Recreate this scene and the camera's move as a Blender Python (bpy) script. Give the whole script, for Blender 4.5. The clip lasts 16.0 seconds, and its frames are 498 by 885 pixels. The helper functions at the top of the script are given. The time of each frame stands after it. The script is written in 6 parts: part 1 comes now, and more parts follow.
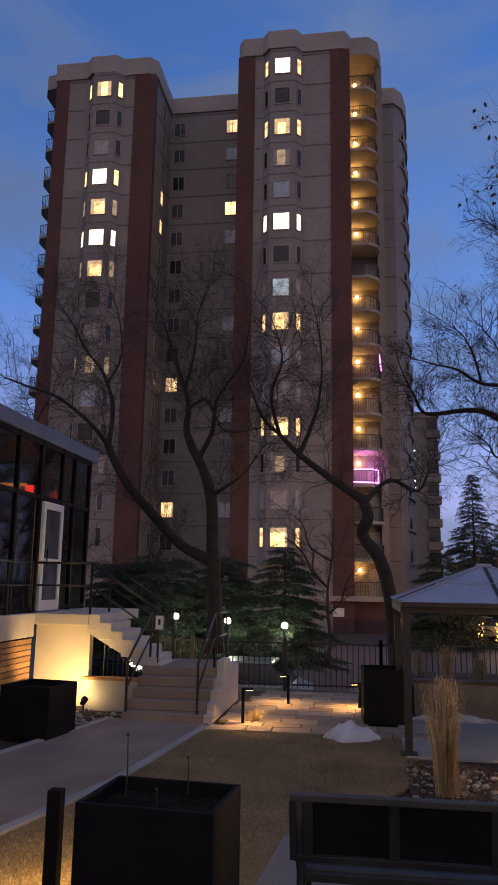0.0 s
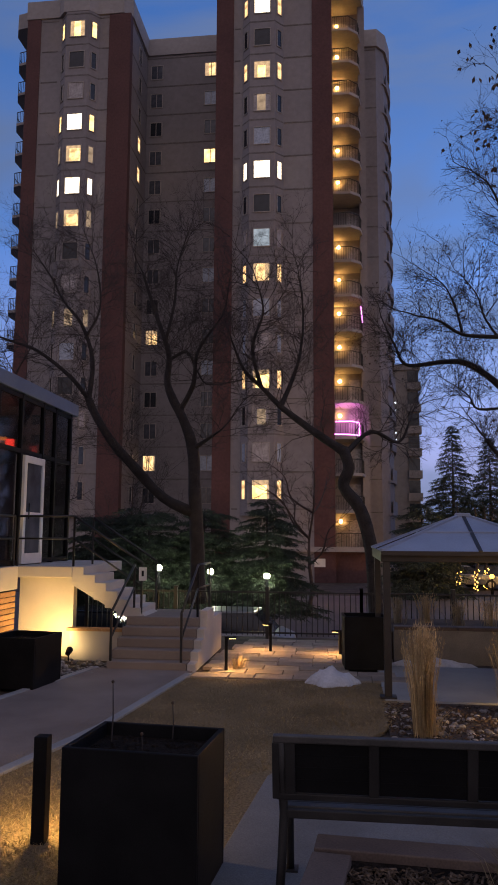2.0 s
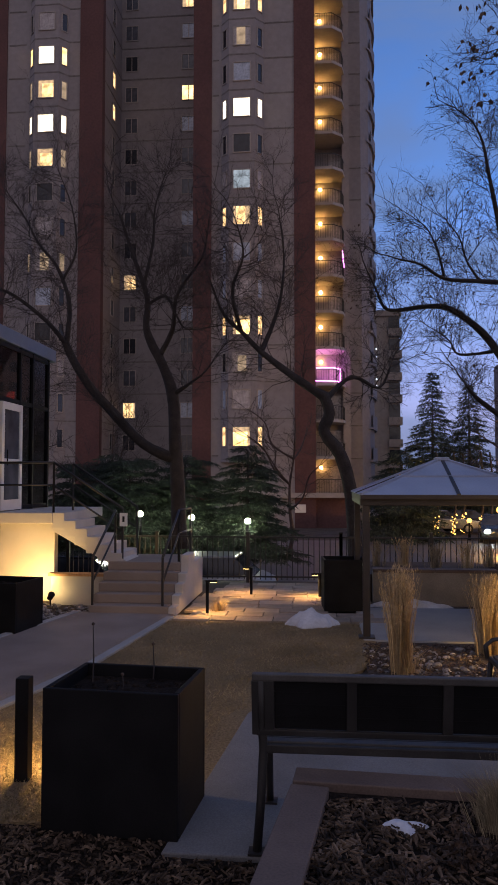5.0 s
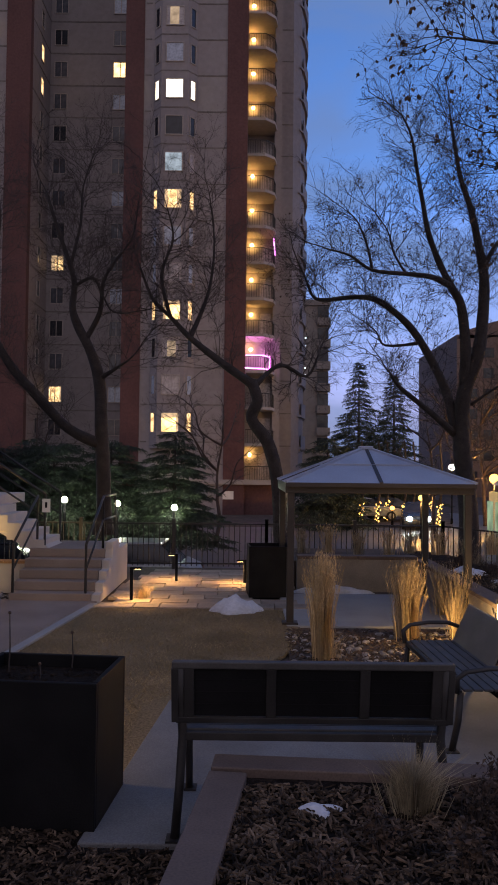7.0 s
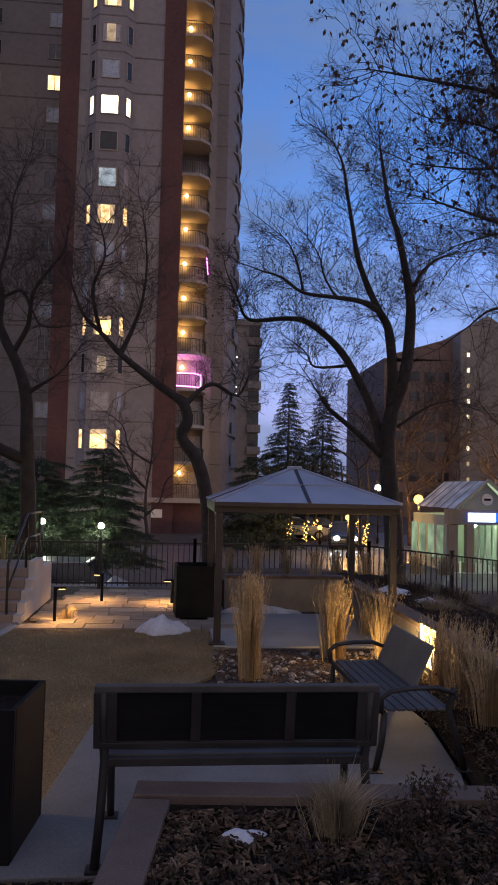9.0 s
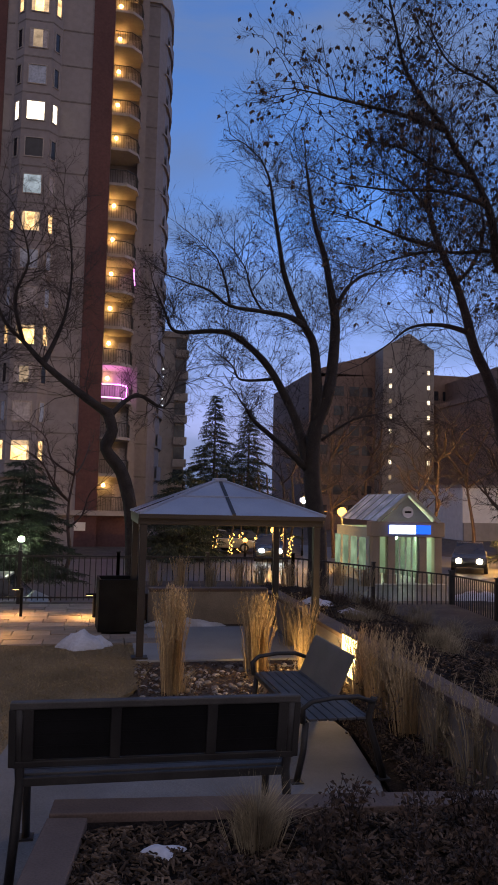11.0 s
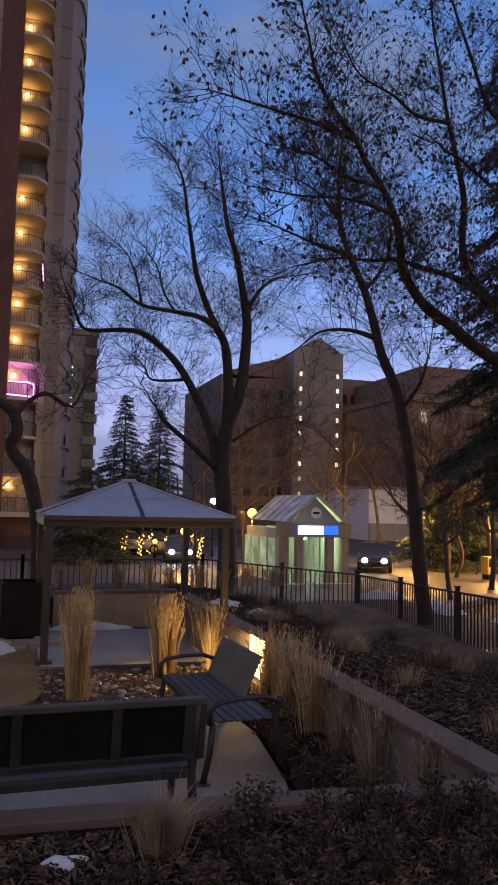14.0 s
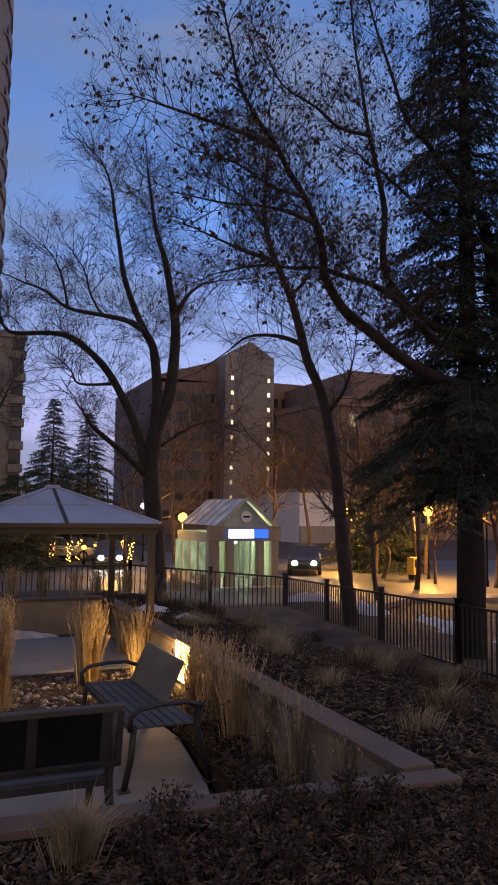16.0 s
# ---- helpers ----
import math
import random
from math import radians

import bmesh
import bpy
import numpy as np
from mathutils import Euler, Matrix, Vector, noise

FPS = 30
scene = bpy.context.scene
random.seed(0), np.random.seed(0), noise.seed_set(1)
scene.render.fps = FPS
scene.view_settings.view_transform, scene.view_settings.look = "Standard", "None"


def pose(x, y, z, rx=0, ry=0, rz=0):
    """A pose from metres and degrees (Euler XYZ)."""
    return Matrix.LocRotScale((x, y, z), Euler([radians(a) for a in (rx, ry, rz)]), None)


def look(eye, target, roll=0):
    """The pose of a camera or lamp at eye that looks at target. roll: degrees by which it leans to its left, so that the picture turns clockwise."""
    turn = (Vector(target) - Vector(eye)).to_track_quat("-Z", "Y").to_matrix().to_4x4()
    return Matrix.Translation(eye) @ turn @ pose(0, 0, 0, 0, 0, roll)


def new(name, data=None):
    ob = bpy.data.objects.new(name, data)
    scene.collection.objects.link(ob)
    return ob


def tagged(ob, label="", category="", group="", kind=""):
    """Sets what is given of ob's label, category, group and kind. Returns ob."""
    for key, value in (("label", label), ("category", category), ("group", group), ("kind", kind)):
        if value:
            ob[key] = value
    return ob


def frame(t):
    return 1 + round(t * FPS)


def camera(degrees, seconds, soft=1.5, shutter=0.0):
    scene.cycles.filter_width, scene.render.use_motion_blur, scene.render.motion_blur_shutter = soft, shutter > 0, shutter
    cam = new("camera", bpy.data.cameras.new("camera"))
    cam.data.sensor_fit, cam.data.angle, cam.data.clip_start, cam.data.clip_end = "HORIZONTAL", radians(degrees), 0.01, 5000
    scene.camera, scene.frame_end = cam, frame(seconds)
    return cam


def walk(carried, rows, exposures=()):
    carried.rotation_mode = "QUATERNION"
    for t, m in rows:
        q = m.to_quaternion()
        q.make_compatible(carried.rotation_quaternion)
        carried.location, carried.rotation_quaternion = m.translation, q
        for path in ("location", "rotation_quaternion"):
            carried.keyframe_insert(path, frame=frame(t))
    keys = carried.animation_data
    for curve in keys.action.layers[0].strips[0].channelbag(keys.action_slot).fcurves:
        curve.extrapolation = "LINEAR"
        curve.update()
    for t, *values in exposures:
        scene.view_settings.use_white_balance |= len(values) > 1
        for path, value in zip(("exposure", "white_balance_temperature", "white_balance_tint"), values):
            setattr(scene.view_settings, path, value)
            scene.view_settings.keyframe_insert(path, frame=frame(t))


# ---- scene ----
cam = camera(36.61, 16.0, soft=1.7)

# seconds, place, heading to the right of +y, tilt up, lean (degrees)
ROWS = [
    (0.0, -0.035, -0.114, 2.242, -8.34, 10.50, 0.90),
    (0.5, -0.034, -0.104, 2.233, -7.76, 9.80, 0.73),
    (1.0, -0.037, -0.097, 2.230, -7.36, 8.95, 0.58),
    (1.5, -0.038, -0.094, 2.226, -7.09, 7.93, 0.43),
    (2.0, -0.037, -0.093, 2.224, -6.88, 6.96, 0.32),
    (2.5, -0.038, -0.091, 2.221, -6.79, 6.14, 0.23),
    (3.0, -0.030, -0.081, 2.218, -6.56, 5.42, 0.06),
    (5.5, -0.031, -0.009, 2.191, -4.40, 2.51, 0.12),
    (6.0, -0.018, 0.008, 2.190, -2.70, 2.15, 0.23),
    (6.5, -0.009, 0.012, 2.194, -1.42, 1.91, 0.41),
    (7.0, -0.000, 0.000, 2.200, 0.00, 1.96, 0.61),
    (7.5, -0.003, 0.010, 2.201, 1.21, 2.05, 0.92),
    (8.0, 0.007, 0.021, 2.202, 2.93, 2.34, 1.04),
    (8.5, 0.005, 0.023, 2.208, 4.13, 2.84, 1.19),
    (9.0, 0.005, 0.018, 2.211, 5.30, 3.44, 1.25),
    (9.5, 0.002, 0.014, 2.207, 6.58, 3.90, 1.34),
    (10.0, 0.008, 0.017, 2.202, 8.26, 4.25, 1.33),
    (12.5, 0.028, 0.010, 2.200, 14.17, 4.59, 1.48),
    (13.0, 0.025, 0.021, 2.204, 15.51, 4.60, 1.59),
    (13.5, 0.024, 0.026, 2.207, 16.56, 4.67, 1.52),
    (14.0, 0.036, 0.022, 2.206, 17.66, 4.75, 1.32),
    (14.5, 0.075, 0.000, 2.202, 18.34, 4.92, 1.10),
    (15.0, 0.095, -0.016, 2.209, 19.06, 5.01, 0.94),
    (15.5, 0.089, -0.042, 2.220, 20.89, 5.07, 0.82),
    (16.0, 0.108, -0.058, 2.219, 22.82, 5.13, 0.70),
]


def aimed(x, y, z, yaw, pitch, lean):
    a, b = radians(yaw), radians(pitch)
    eye = Vector((x, y, z))
    return look(eye, eye + Vector((math.sin(a) * math.cos(b), math.cos(a) * math.cos(b), math.sin(b))), lean)


walk(cam, [(t, aimed(*r)) for t, *r in ROWS], exposures=[(0.0, 0.24, 6500, 14), (3.0, 0.22, 6450, 14), (7.0, 0.43, 6350, 13), (9.5, 0.42, 6400, 12), (10.2, 0.36, 6400, 12), (13.0, 0.40, 6700, 13), (14.5, 0.52, 7100, 15), (16.0, 0.52, 7350, 16)])

# ---- dusk sky: blue overhead, paler and mauve towards the horizon, afterglow behind ----
world = bpy.data.worlds.new("dusk")
scene.world = world
world.use_nodes = True
wn, wl = world.node_tree.nodes, world.node_tree.links
wn.clear()
w_out = wn.new("ShaderNodeOutputWorld")
w_bg = wn.new("ShaderNodeBackground")
w_sky = wn.new("ShaderNodeTexSky")
w_sky.sky_type, w_sky.sun_disc = "NISHITA", False
w_sky.sun_elevation, w_sky.sun_rotation = radians(1.0), radians(200)
w_sky.ozone_density, w_sky.air_density, w_sky.dust_density = 4.0, 1.0, 0.5
w_co = wn.new("ShaderNodeTexCoord")
w_sep = wn.new("ShaderNodeSeparateXYZ")
w_ramp = wn.new("ShaderNodeValToRGB")
for k, (p, c) in enumerate([(0.0, (0.42, 0.40, 0.66)), (0.19, (0.27, 0.37, 0.76)), (0.36, (0.105, 0.25, 0.66)),
                            (0.54, (0.058, 0.16, 0.45)), (0.8, (0.045, 0.11, 0.33))]):
    e = w_ramp.color_ramp.elements[k] if k < 2 else w_ramp.color_ramp.elements.new(p)
    e.position, e.color = p, (*c, 1)
w_glow = wn.new("ShaderNodeMapRange")        # afterglow in the west, behind the walk
w_glow.inputs["From Min"].default_value, w_glow.inputs["From Max"].default_value = 0.25, -0.9
w_mixg = wn.new("ShaderNodeMix")
w_mixg.data_type = "RGBA"
w_mixg.inputs[7].default_value = (0.44, 0.36, 0.36, 1)
w_map = wn.new("ShaderNodeMapping")
w_map.inputs["Scale"].default_value, w_map.inputs["Location"].default_value = (1.3, 1.3, 3.4), (0.4, 0.0, 0.7)
w_noise = wn.new("ShaderNodeTexNoise")
w_noise.inputs["Scale"].default_value, w_noise.inputs["Detail"].default_value = 2.6, 8
w_noise.inputs["Distortion"].default_value = 0.6
w_cl = wn.new("ShaderNodeMapRange")
w_cl.inputs["From Min"].default_value, w_cl.inputs["From Max"].default_value = 0.40, 0.64
w_cl.inputs["To Min"].default_value, w_cl.inputs["To Max"].default_value = 0.0, 0.95
w_mixc = wn.new("ShaderNodeMix")
w_mixc.data_type = "RGBA"
w_mixc.inputs[7].default_value = (0.125, 0.185, 0.34, 1)
w_mixs = wn.new("ShaderNodeMix")
w_mixs.data_type = "RGBA"
w_mixs.inputs[0].default_value = 0.95
wl.new(w_co.outputs["Generated"], w_sep.inputs[0])
wl.new(w_sep.outputs["Z"], w_ramp.inputs[0])
wl.new(w_sep.outputs["Y"], w_glow.inputs["Value"])
wl.new(w_co.outputs["Generated"], w_map.inputs[0])
wl.new(w_map.outputs[0], w_noise.inputs["Vector"])
wl.new(w_noise.outputs["Fac"], w_cl.inputs["Value"])
wl.new(w_cl.outputs[0], w_mixc.inputs[0])
wl.new(w_ramp.outputs[0], w_mixc.inputs[6])
wl.new(w_glow.outputs[0], w_mixg.inputs[0])
wl.new(w_mixc.outputs[2], w_mixg.inputs[6])
wl.new(w_sky.outputs[0], w_mixs.inputs[6])
wl.new(w_mixg.outputs[2], w_mixs.inputs[7])
wl.new(w_mixs.outputs[2], w_bg.inputs["Color"])
w_side = wn.new("ShaderNodeMapRange")        # the evening sky is a little paler over the street
w_side.inputs["From Min"].default_value, w_side.inputs["From Max"].default_value = -0.45, 0.45
w_side.inputs["To Min"].default_value, w_side.inputs["To Max"].default_value = 0.82, 1.06
wl.new(w_sep.outputs["X"], w_side.inputs["Value"])
wl.new(w_side.outputs[0], w_bg.inputs["Strength"])
wl.new(w_bg.outputs[0], w_out.inputs[0])


# ---- helpers ----
class Geo:
    """Collects the corners and faces of one mesh."""

    def __init__(self):
        self.v, self.f = [], []

    def box(self, x0, y0, z0, x1, y1, z1):
        n = len(self.v)
        self.v += [(x, y, z) for z in (z0, z1) for x, y in ((x0, y0), (x1, y0), (x1, y1), (x0, y1))]
        self.f += [[n + i for i in q] for q in ((3, 2, 1, 0), (4, 5, 6, 7), (0, 1, 5, 4), (1, 2, 6, 5), (2, 3, 7, 6), (3, 0, 4, 7))]
        return self

    def beam(self, p, q, w, h):
        """A bar of section w (across, level) x h from p to q."""
        p, q = Vector(p), Vector(q)
        d = (q - p).normalized()
        s = d.cross(Vector((0, 0, 1)))
        s = s.normalized() if s.length > 1e-4 else Vector((1, 0, 0))
        u = s.cross(d)
        n = len(self.v)
        for e in (p, q):
            for a, b in ((-1, -1), (1, -1), (1, 1), (-1, 1)):
                self.v.append(tuple(e + s * (a * w / 2) + u * (b * h / 2)))
        self.f += [[n + i for i in g] for g in ((0, 1, 2, 3), (7, 6, 5, 4), (4, 5, 1, 0), (5, 6, 2, 1), (6, 7, 3, 2), (7, 4, 0, 3))]
        return self

    def prism(self, pts, z0, z1):
        n, k = len(self.v), len(pts)
        self.v += [(x, y, z0) for x, y in pts] + [(x, y, z1) for x, y in pts]
        self.f += [list(range(n + k - 1, n - 1, -1)), list(range(n + k, n + 2 * k))]
        self.f += [[n + i, n + (i + 1) % k, n + k + (i + 1) % k, n + k + i] for i in range(k)]
        return self

    def tube(self, pts, radii, sides=6, cap=True):
        n, k = len(self.v), len(pts)
        pts = [Vector(p) for p in pts]
        ref = Vector((0.31, 0.77, 0.11))
        for i, p in enumerate(pts):
            d = (pts[min(i + 1, k - 1)] - pts[max(i - 1, 0)]).normalized()
            a = d.cross(ref)
            a = a.normalized() if a.length > 1e-3 else d.cross(Vector((0, 0, 1))).normalized()
            b = d.cross(a)
            for j in range(sides):
                g = 2 * math.pi * j / sides
                self.v.append(tuple(p + (a * math.cos(g) + b * math.sin(g)) * radii[i]))
        for i in range(k - 1):
            for j in range(sides):
                a, b = n + i * sides + j, n + i * sides + (j + 1) % sides
                self.f.append([a, a + sides, b + sides, b])
        if cap:
            self.f += [[n + j for j in range(sides)], [n + (k - 1) * sides + j for j in range(sides - 1, -1, -1)]]
        return self

    def ball(self, c, r, u=10, w=7, flat=1.0):
        n = len(self.v)
        for i in range(w + 1):
            t = math.pi * i / w
            for j in range(u):
                g = 2 * math.pi * j / u
                self.v.append((c[0] + r * math.sin(t) * math.cos(g), c[1] + r * math.sin(t) * math.sin(g), c[2] + r * flat * math.cos(t)))
        for i in range(w):
            for j in range(u):
                a, b = n + i * u + j, n + i * u + (j + 1) % u
                self.f.append([a, a + u, b + u, b])
        return self

    def poly(self, *pts):
        n = len(self.v)
        self.v += [tuple(p) for p in pts]
        self.f.append(list(range(n, n + len(pts))))
        return self

    def mesh(self, name, material, smooth=False):
        me = bpy.data.meshes.new(name)
        me.from_pydata(self.v, [], self.f)
        me.materials.append(material)
        if smooth:
            me.polygons.foreach_set("use_smooth", [True] * len(me.polygons))
        me.update()
        return me


def part(name, geo, material, parent=None, label="", bevel=0.0, smooth=False, at=None):
    me = geo if isinstance(geo, bpy.types.Mesh) else geo.mesh(name, material, smooth)
    ob = new(name, me)
    if parent is not None:
        ob.parent = parent
    if at is not None:
        ob.matrix_basis = at
    if label:
        ob["label"] = label
    if name in ("railing", "stem_growth", "stalk_growth", "plume", "foliage", "needle_mass", "bough_frame", "crown", "light_wrap", "clods"):
        ob["kind"] = "stuff"
    if bevel:
        m = ob.modifiers.new("bevel", "BEVEL")
        m.width, m.segments, m.limit_method = bevel, 2, "ANGLE"
    return ob


def thing(name, label, category, at=None, group="", kind=""):
    ob = new(name)
    ob.empty_display_size = 0.1
    if at is not None:
        ob.matrix_basis = at
    return tagged(ob, label, category, group, kind)


def setting(name, geo, material, label, category, bevel=0.0, smooth=False):
    return tagged(part(name, geo, material, bevel=bevel, smooth=smooth), label, category, kind="structure")


# ---- materials ----
def surface(name, c1, c2, rough=0.85, scale=3.0, fine=60.0, bump=0.3, metal=0.0, rnd=0.0, contrast=0.3, depth=0.01, island=False, gloss=0.5):
    m = bpy.data.materials.new(name)
    m.use_nodes = True
    n, l = m.node_tree.nodes, m.node_tree.links
    b = n["Principled BSDF"]
    b.inputs["Roughness"].default_value, b.inputs["Metallic"].default_value = rough, metal
    b.inputs["Specular IOR Level"].default_value = gloss
    co = n.new("ShaderNodeTexCoord")
    a, g = n.new("ShaderNodeTexNoise"), n.new("ShaderNodeTexNoise")
    a.inputs["Scale"].default_value, a.inputs["Detail"].default_value = scale, 5
    g.inputs["Scale"].default_value, g.inputs["Detail"].default_value = fine, 4
    l.new(co.outputs["Object"], a.inputs["Vector"])
    l.new(co.outputs["Object"], g.inputs["Vector"])
    st = n.new("ShaderNodeMapRange")
    st.inputs["From Min"].default_value, st.inputs["From Max"].default_value = 0.32, 0.68
    l.new(a.outputs["Fac"], st.inputs["Value"])
    mx = n.new("ShaderNodeMix")
    mx.data_type = "RGBA"
    mx.inputs[6].default_value, mx.inputs[7].default_value = (*c1, 1), (*c2, 1)
    l.new(st.outputs[0], mx.inputs[0])
    fr = n.new("ShaderNodeMapRange")
    fr.inputs["From Min"].default_value, fr.inputs["From Max"].default_value = 0.25, 0.75
    fr.inputs["To Min"].default_value, fr.inputs["To Max"].default_value = 1 - contrast, 1 + contrast
    l.new(g.outputs["Fac"], fr.inputs["Value"])
    hv = n.new("ShaderNodeHueSaturation")
    l.new(mx.outputs[2], hv.inputs["Color"])
    last = fr.outputs[0]
    if rnd or island:
        src = n.new("ShaderNodeNewGeometry").outputs["Random Per Island"] if island else n.new("ShaderNodeObjectInfo").outputs["Random"]
        rr = n.new("ShaderNodeMapRange")
        rr.inputs["To Min"].default_value, rr.inputs["To Max"].default_value = 1 - rnd, 1 + rnd
        l.new(src, rr.inputs["Value"])
        mu = n.new("ShaderNodeMath")
        mu.operation = "MULTIPLY"
        l.new(rr.outputs[0], mu.inputs[0])
        l.new(last, mu.inputs[1])
        last = mu.outputs[0]
    l.new(last, hv.inputs["Value"])
    l.new(hv.outputs[0], b.inputs["Base Color"])
    if bump:
        bu = n.new("ShaderNodeBump")
        bu.inputs["Strength"].default_value, bu.inputs["Distance"].default_value = bump, depth
        l.new(g.outputs["Fac"], bu.inputs["Height"])
        l.new(bu.outputs[0], b.inputs["Normal"])
    return m


def glowing(name, c, strength, vary=0.0, scale=2.0, c2=None):
    m = bpy.data.materials.new(name)
    m.use_nodes = True
    n, l = m.node_tree.nodes, m.node_tree.links
    n.clear()
    out, em = n.new("ShaderNodeOutputMaterial"), n.new("ShaderNodeEmission")
    em.inputs["Color"].default_value, em.inputs["Strength"].default_value = (*c, 1), strength
    if vary:
        co, no, mr = n.new("ShaderNodeTexCoord"), n.new("ShaderNodeTexNoise"), n.new("ShaderNodeMapRange")
        no.inputs["Scale"].default_value, no.inputs["Detail"].default_value = scale, 3
        l.new(co.outputs["Object"], no.inputs["Vector"])
        l.new(no.outputs["Fac"], mr.inputs["Value"])
        mr.inputs["From Min"].default_value, mr.inputs["From Max"].default_value = 0.35, 0.65
        mr.inputs["To Min"].default_value, mr.inputs["To Max"].default_value = strength * (1 - vary), strength * (1 + vary)
        l.new(mr.outputs[0], em.inputs["Strength"])
        if c2:
            mx = n.new("ShaderNodeMix")
            mx.data_type = "RGBA"
            mx.inputs[6].default_value, mx.inputs[7].default_value = (*c2, 1), (*c, 1)
            l.new(no.outputs["Fac"], mx.inputs[0])
            l.new(mx.outputs[2], em.inputs["Color"])
    l.new(em.outputs[0], out.inputs[0])
    return m


def glassy(name, c, rough=0.03, trans=1.0):
    m = bpy.data.materials.new(name)
    m.use_nodes = True
    b = m.node_tree.nodes["Principled BSDF"]
    b.inputs["Base Color"].default_value = (*c, 1)
    b.inputs["Roughness"].default_value = rough
    b.inputs["Transmission Weight"].default_value = trans
    b.inputs["IOR"].default_value = 1.45
    return m


M_SOIL = surface("earth", (0.06, 0.045, 0.035), (0.12, 0.095, 0.075), scale=1.5, fine=30, bump=0.6, gloss=0.15)
M_LAWN = surface("dormant_grass", (0.17, 0.125, 0.065), (0.28, 0.21, 0.115), scale=0.9, fine=45, bump=0.8, contrast=0.45, depth=0.03, gloss=0.15)
M_BLADE = surface("dry_blade", (0.20, 0.15, 0.075), (0.36, 0.27, 0.145), scale=2, fine=30, bump=0, rnd=0.35, island=True)
M_MULCH = surface("bark_mulch", (0.011, 0.0085, 0.0065), (0.033, 0.024, 0.018), scale=7, fine=55, bump=1.0, contrast=0.6, depth=0.03, gloss=0.08)
M_CHIP = surface("bark_chip", (0.012, 0.008, 0.005), (0.15, 0.105, 0.07), scale=9, fine=60, bump=0.3, rnd=0.85, island=True, gloss=0.2)
M_CONC = surface("concrete", (0.28, 0.28, 0.275), (0.37, 0.365, 0.35), scale=1.2, fine=90, bump=0.15, contrast=0.15)
M_PAD = surface("damp_pad_concrete", (0.145, 0.144, 0.14), (0.215, 0.212, 0.203), scale=1.4, fine=90, bump=0.15, contrast=0.25)
M_CONCD = surface("board_concrete", (0.17, 0.155, 0.14), (0.27, 0.245, 0.215), scale=1.6, fine=70, bump=0.25, contrast=0.2)
M_WALK = surface("worn_walk_concrete", (0.22, 0.172, 0.138), (0.31, 0.245, 0.198), scale=1.1, fine=80, bump=0.2, contrast=0.2)
M_SHEET = surface("grey_sheet_metal", (0.10, 0.095, 0.085), (0.15, 0.142, 0.128), rough=0.5, scale=3, fine=90, bump=0.1, contrast=0.15)
M_YELLOW = surface("yellow_box", (0.50, 0.33, 0.04), (0.60, 0.40, 0.06), scale=3, fine=40, bump=0.05)
M_COPE = surface("brown_coping", (0.105, 0.075, 0.06), (0.165, 0.12, 0.095), scale=2.5, fine=80, bump=0.25, contrast=0.2)
M_STUCCO = surface("pale_stucco", (0.46, 0.42, 0.37), (0.56, 0.51, 0.45), scale=1.5, fine=120, bump=0.25, contrast=0.1)
M_PAVER = surface("paver", (0.27, 0.22, 0.17), (0.38, 0.31, 0.24), scale=3, fine=60, bump=0.3, rnd=0.25)
M_ROAD = surface("asphalt", (0.04, 0.04, 0.042), (0.075, 0.072, 0.07), rough=0.55, scale=0.4, fine=40, bump=0.3)
M_SNOW = surface("old_snow", (0.50, 0.51, 0.54), (0.70, 0.71, 0.74), scale=3, fine=25, bump=0.5, contrast=0.1, depth=0.03)
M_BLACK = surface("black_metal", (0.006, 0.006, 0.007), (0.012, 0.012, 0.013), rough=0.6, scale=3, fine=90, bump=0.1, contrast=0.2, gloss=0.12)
M_RAIL = surface("black_rail", (0.012, 0.011, 0.011), (0.025, 0.023, 0.022), rough=0.45, scale=3, fine=90, bump=0.05)
M_BENCH = surface("dark_steel", (0.02, 0.019, 0.019), (0.042, 0.040, 0.039), rough=0.5, scale=4, fine=120, bump=0.1, contrast=0.2, gloss=0.3)
M_SLAT = surface("grey_slat", (0.05, 0.048, 0.046), (0.085, 0.08, 0.076), rough=0.6, scale=4, fine=90, bump=0.15, contrast=0.2)
M_BRONZE = surface("bronze_post", (0.023, 0.018, 0.016), (0.039, 0.031, 0.026), rough=0.5, scale=3, fine=90, bump=0.1)
M_GROOF = surface("gazebo_roof", (0.27, 0.31, 0.41), (0.37, 0.42, 0.52), rough=0.45, scale=1.0, fine=50, bump=0.1, contrast=0.1)
M_TOWER = surface("tower_panel", (0.225, 0.205, 0.207), (0.285, 0.26, 0.262), scale=0.12, fine=3, bump=0.1, contrast=0.10)
M_TOWERT = surface("tower_cornice", (0.30, 0.275, 0.262), (0.375, 0.345, 0.328), scale=0.2, fine=3, bump=0.1, contrast=0.1)
M_JOINT = surface("panel_joint", (0.15, 0.135, 0.125), (0.19, 0.17, 0.16), scale=0.5, fine=4, bump=0)
M_RED = surface("red_brick", (0.085, 0.039, 0.037), (0.12, 0.055, 0.05), scale=0.3, fine=6, bump=0.2, contrast=0.18)
M_FARB = surface("dark_brick", (0.18, 0.128, 0.105), (0.245, 0.172, 0.14), scale=0.1, fine=2, bump=0.1, contrast=0.15)
M_FARC = surface("grey_precast", (0.24, 0.215, 0.19), (0.32, 0.29, 0.26), scale=0.1, fine=2, bump=0.1, contrast=0.12)
M_WFRAME = surface("window_frame", (0.30, 0.27, 0.24), (0.38, 0.34, 0.31), rough=0.5, scale=1, fine=20, bump=0)
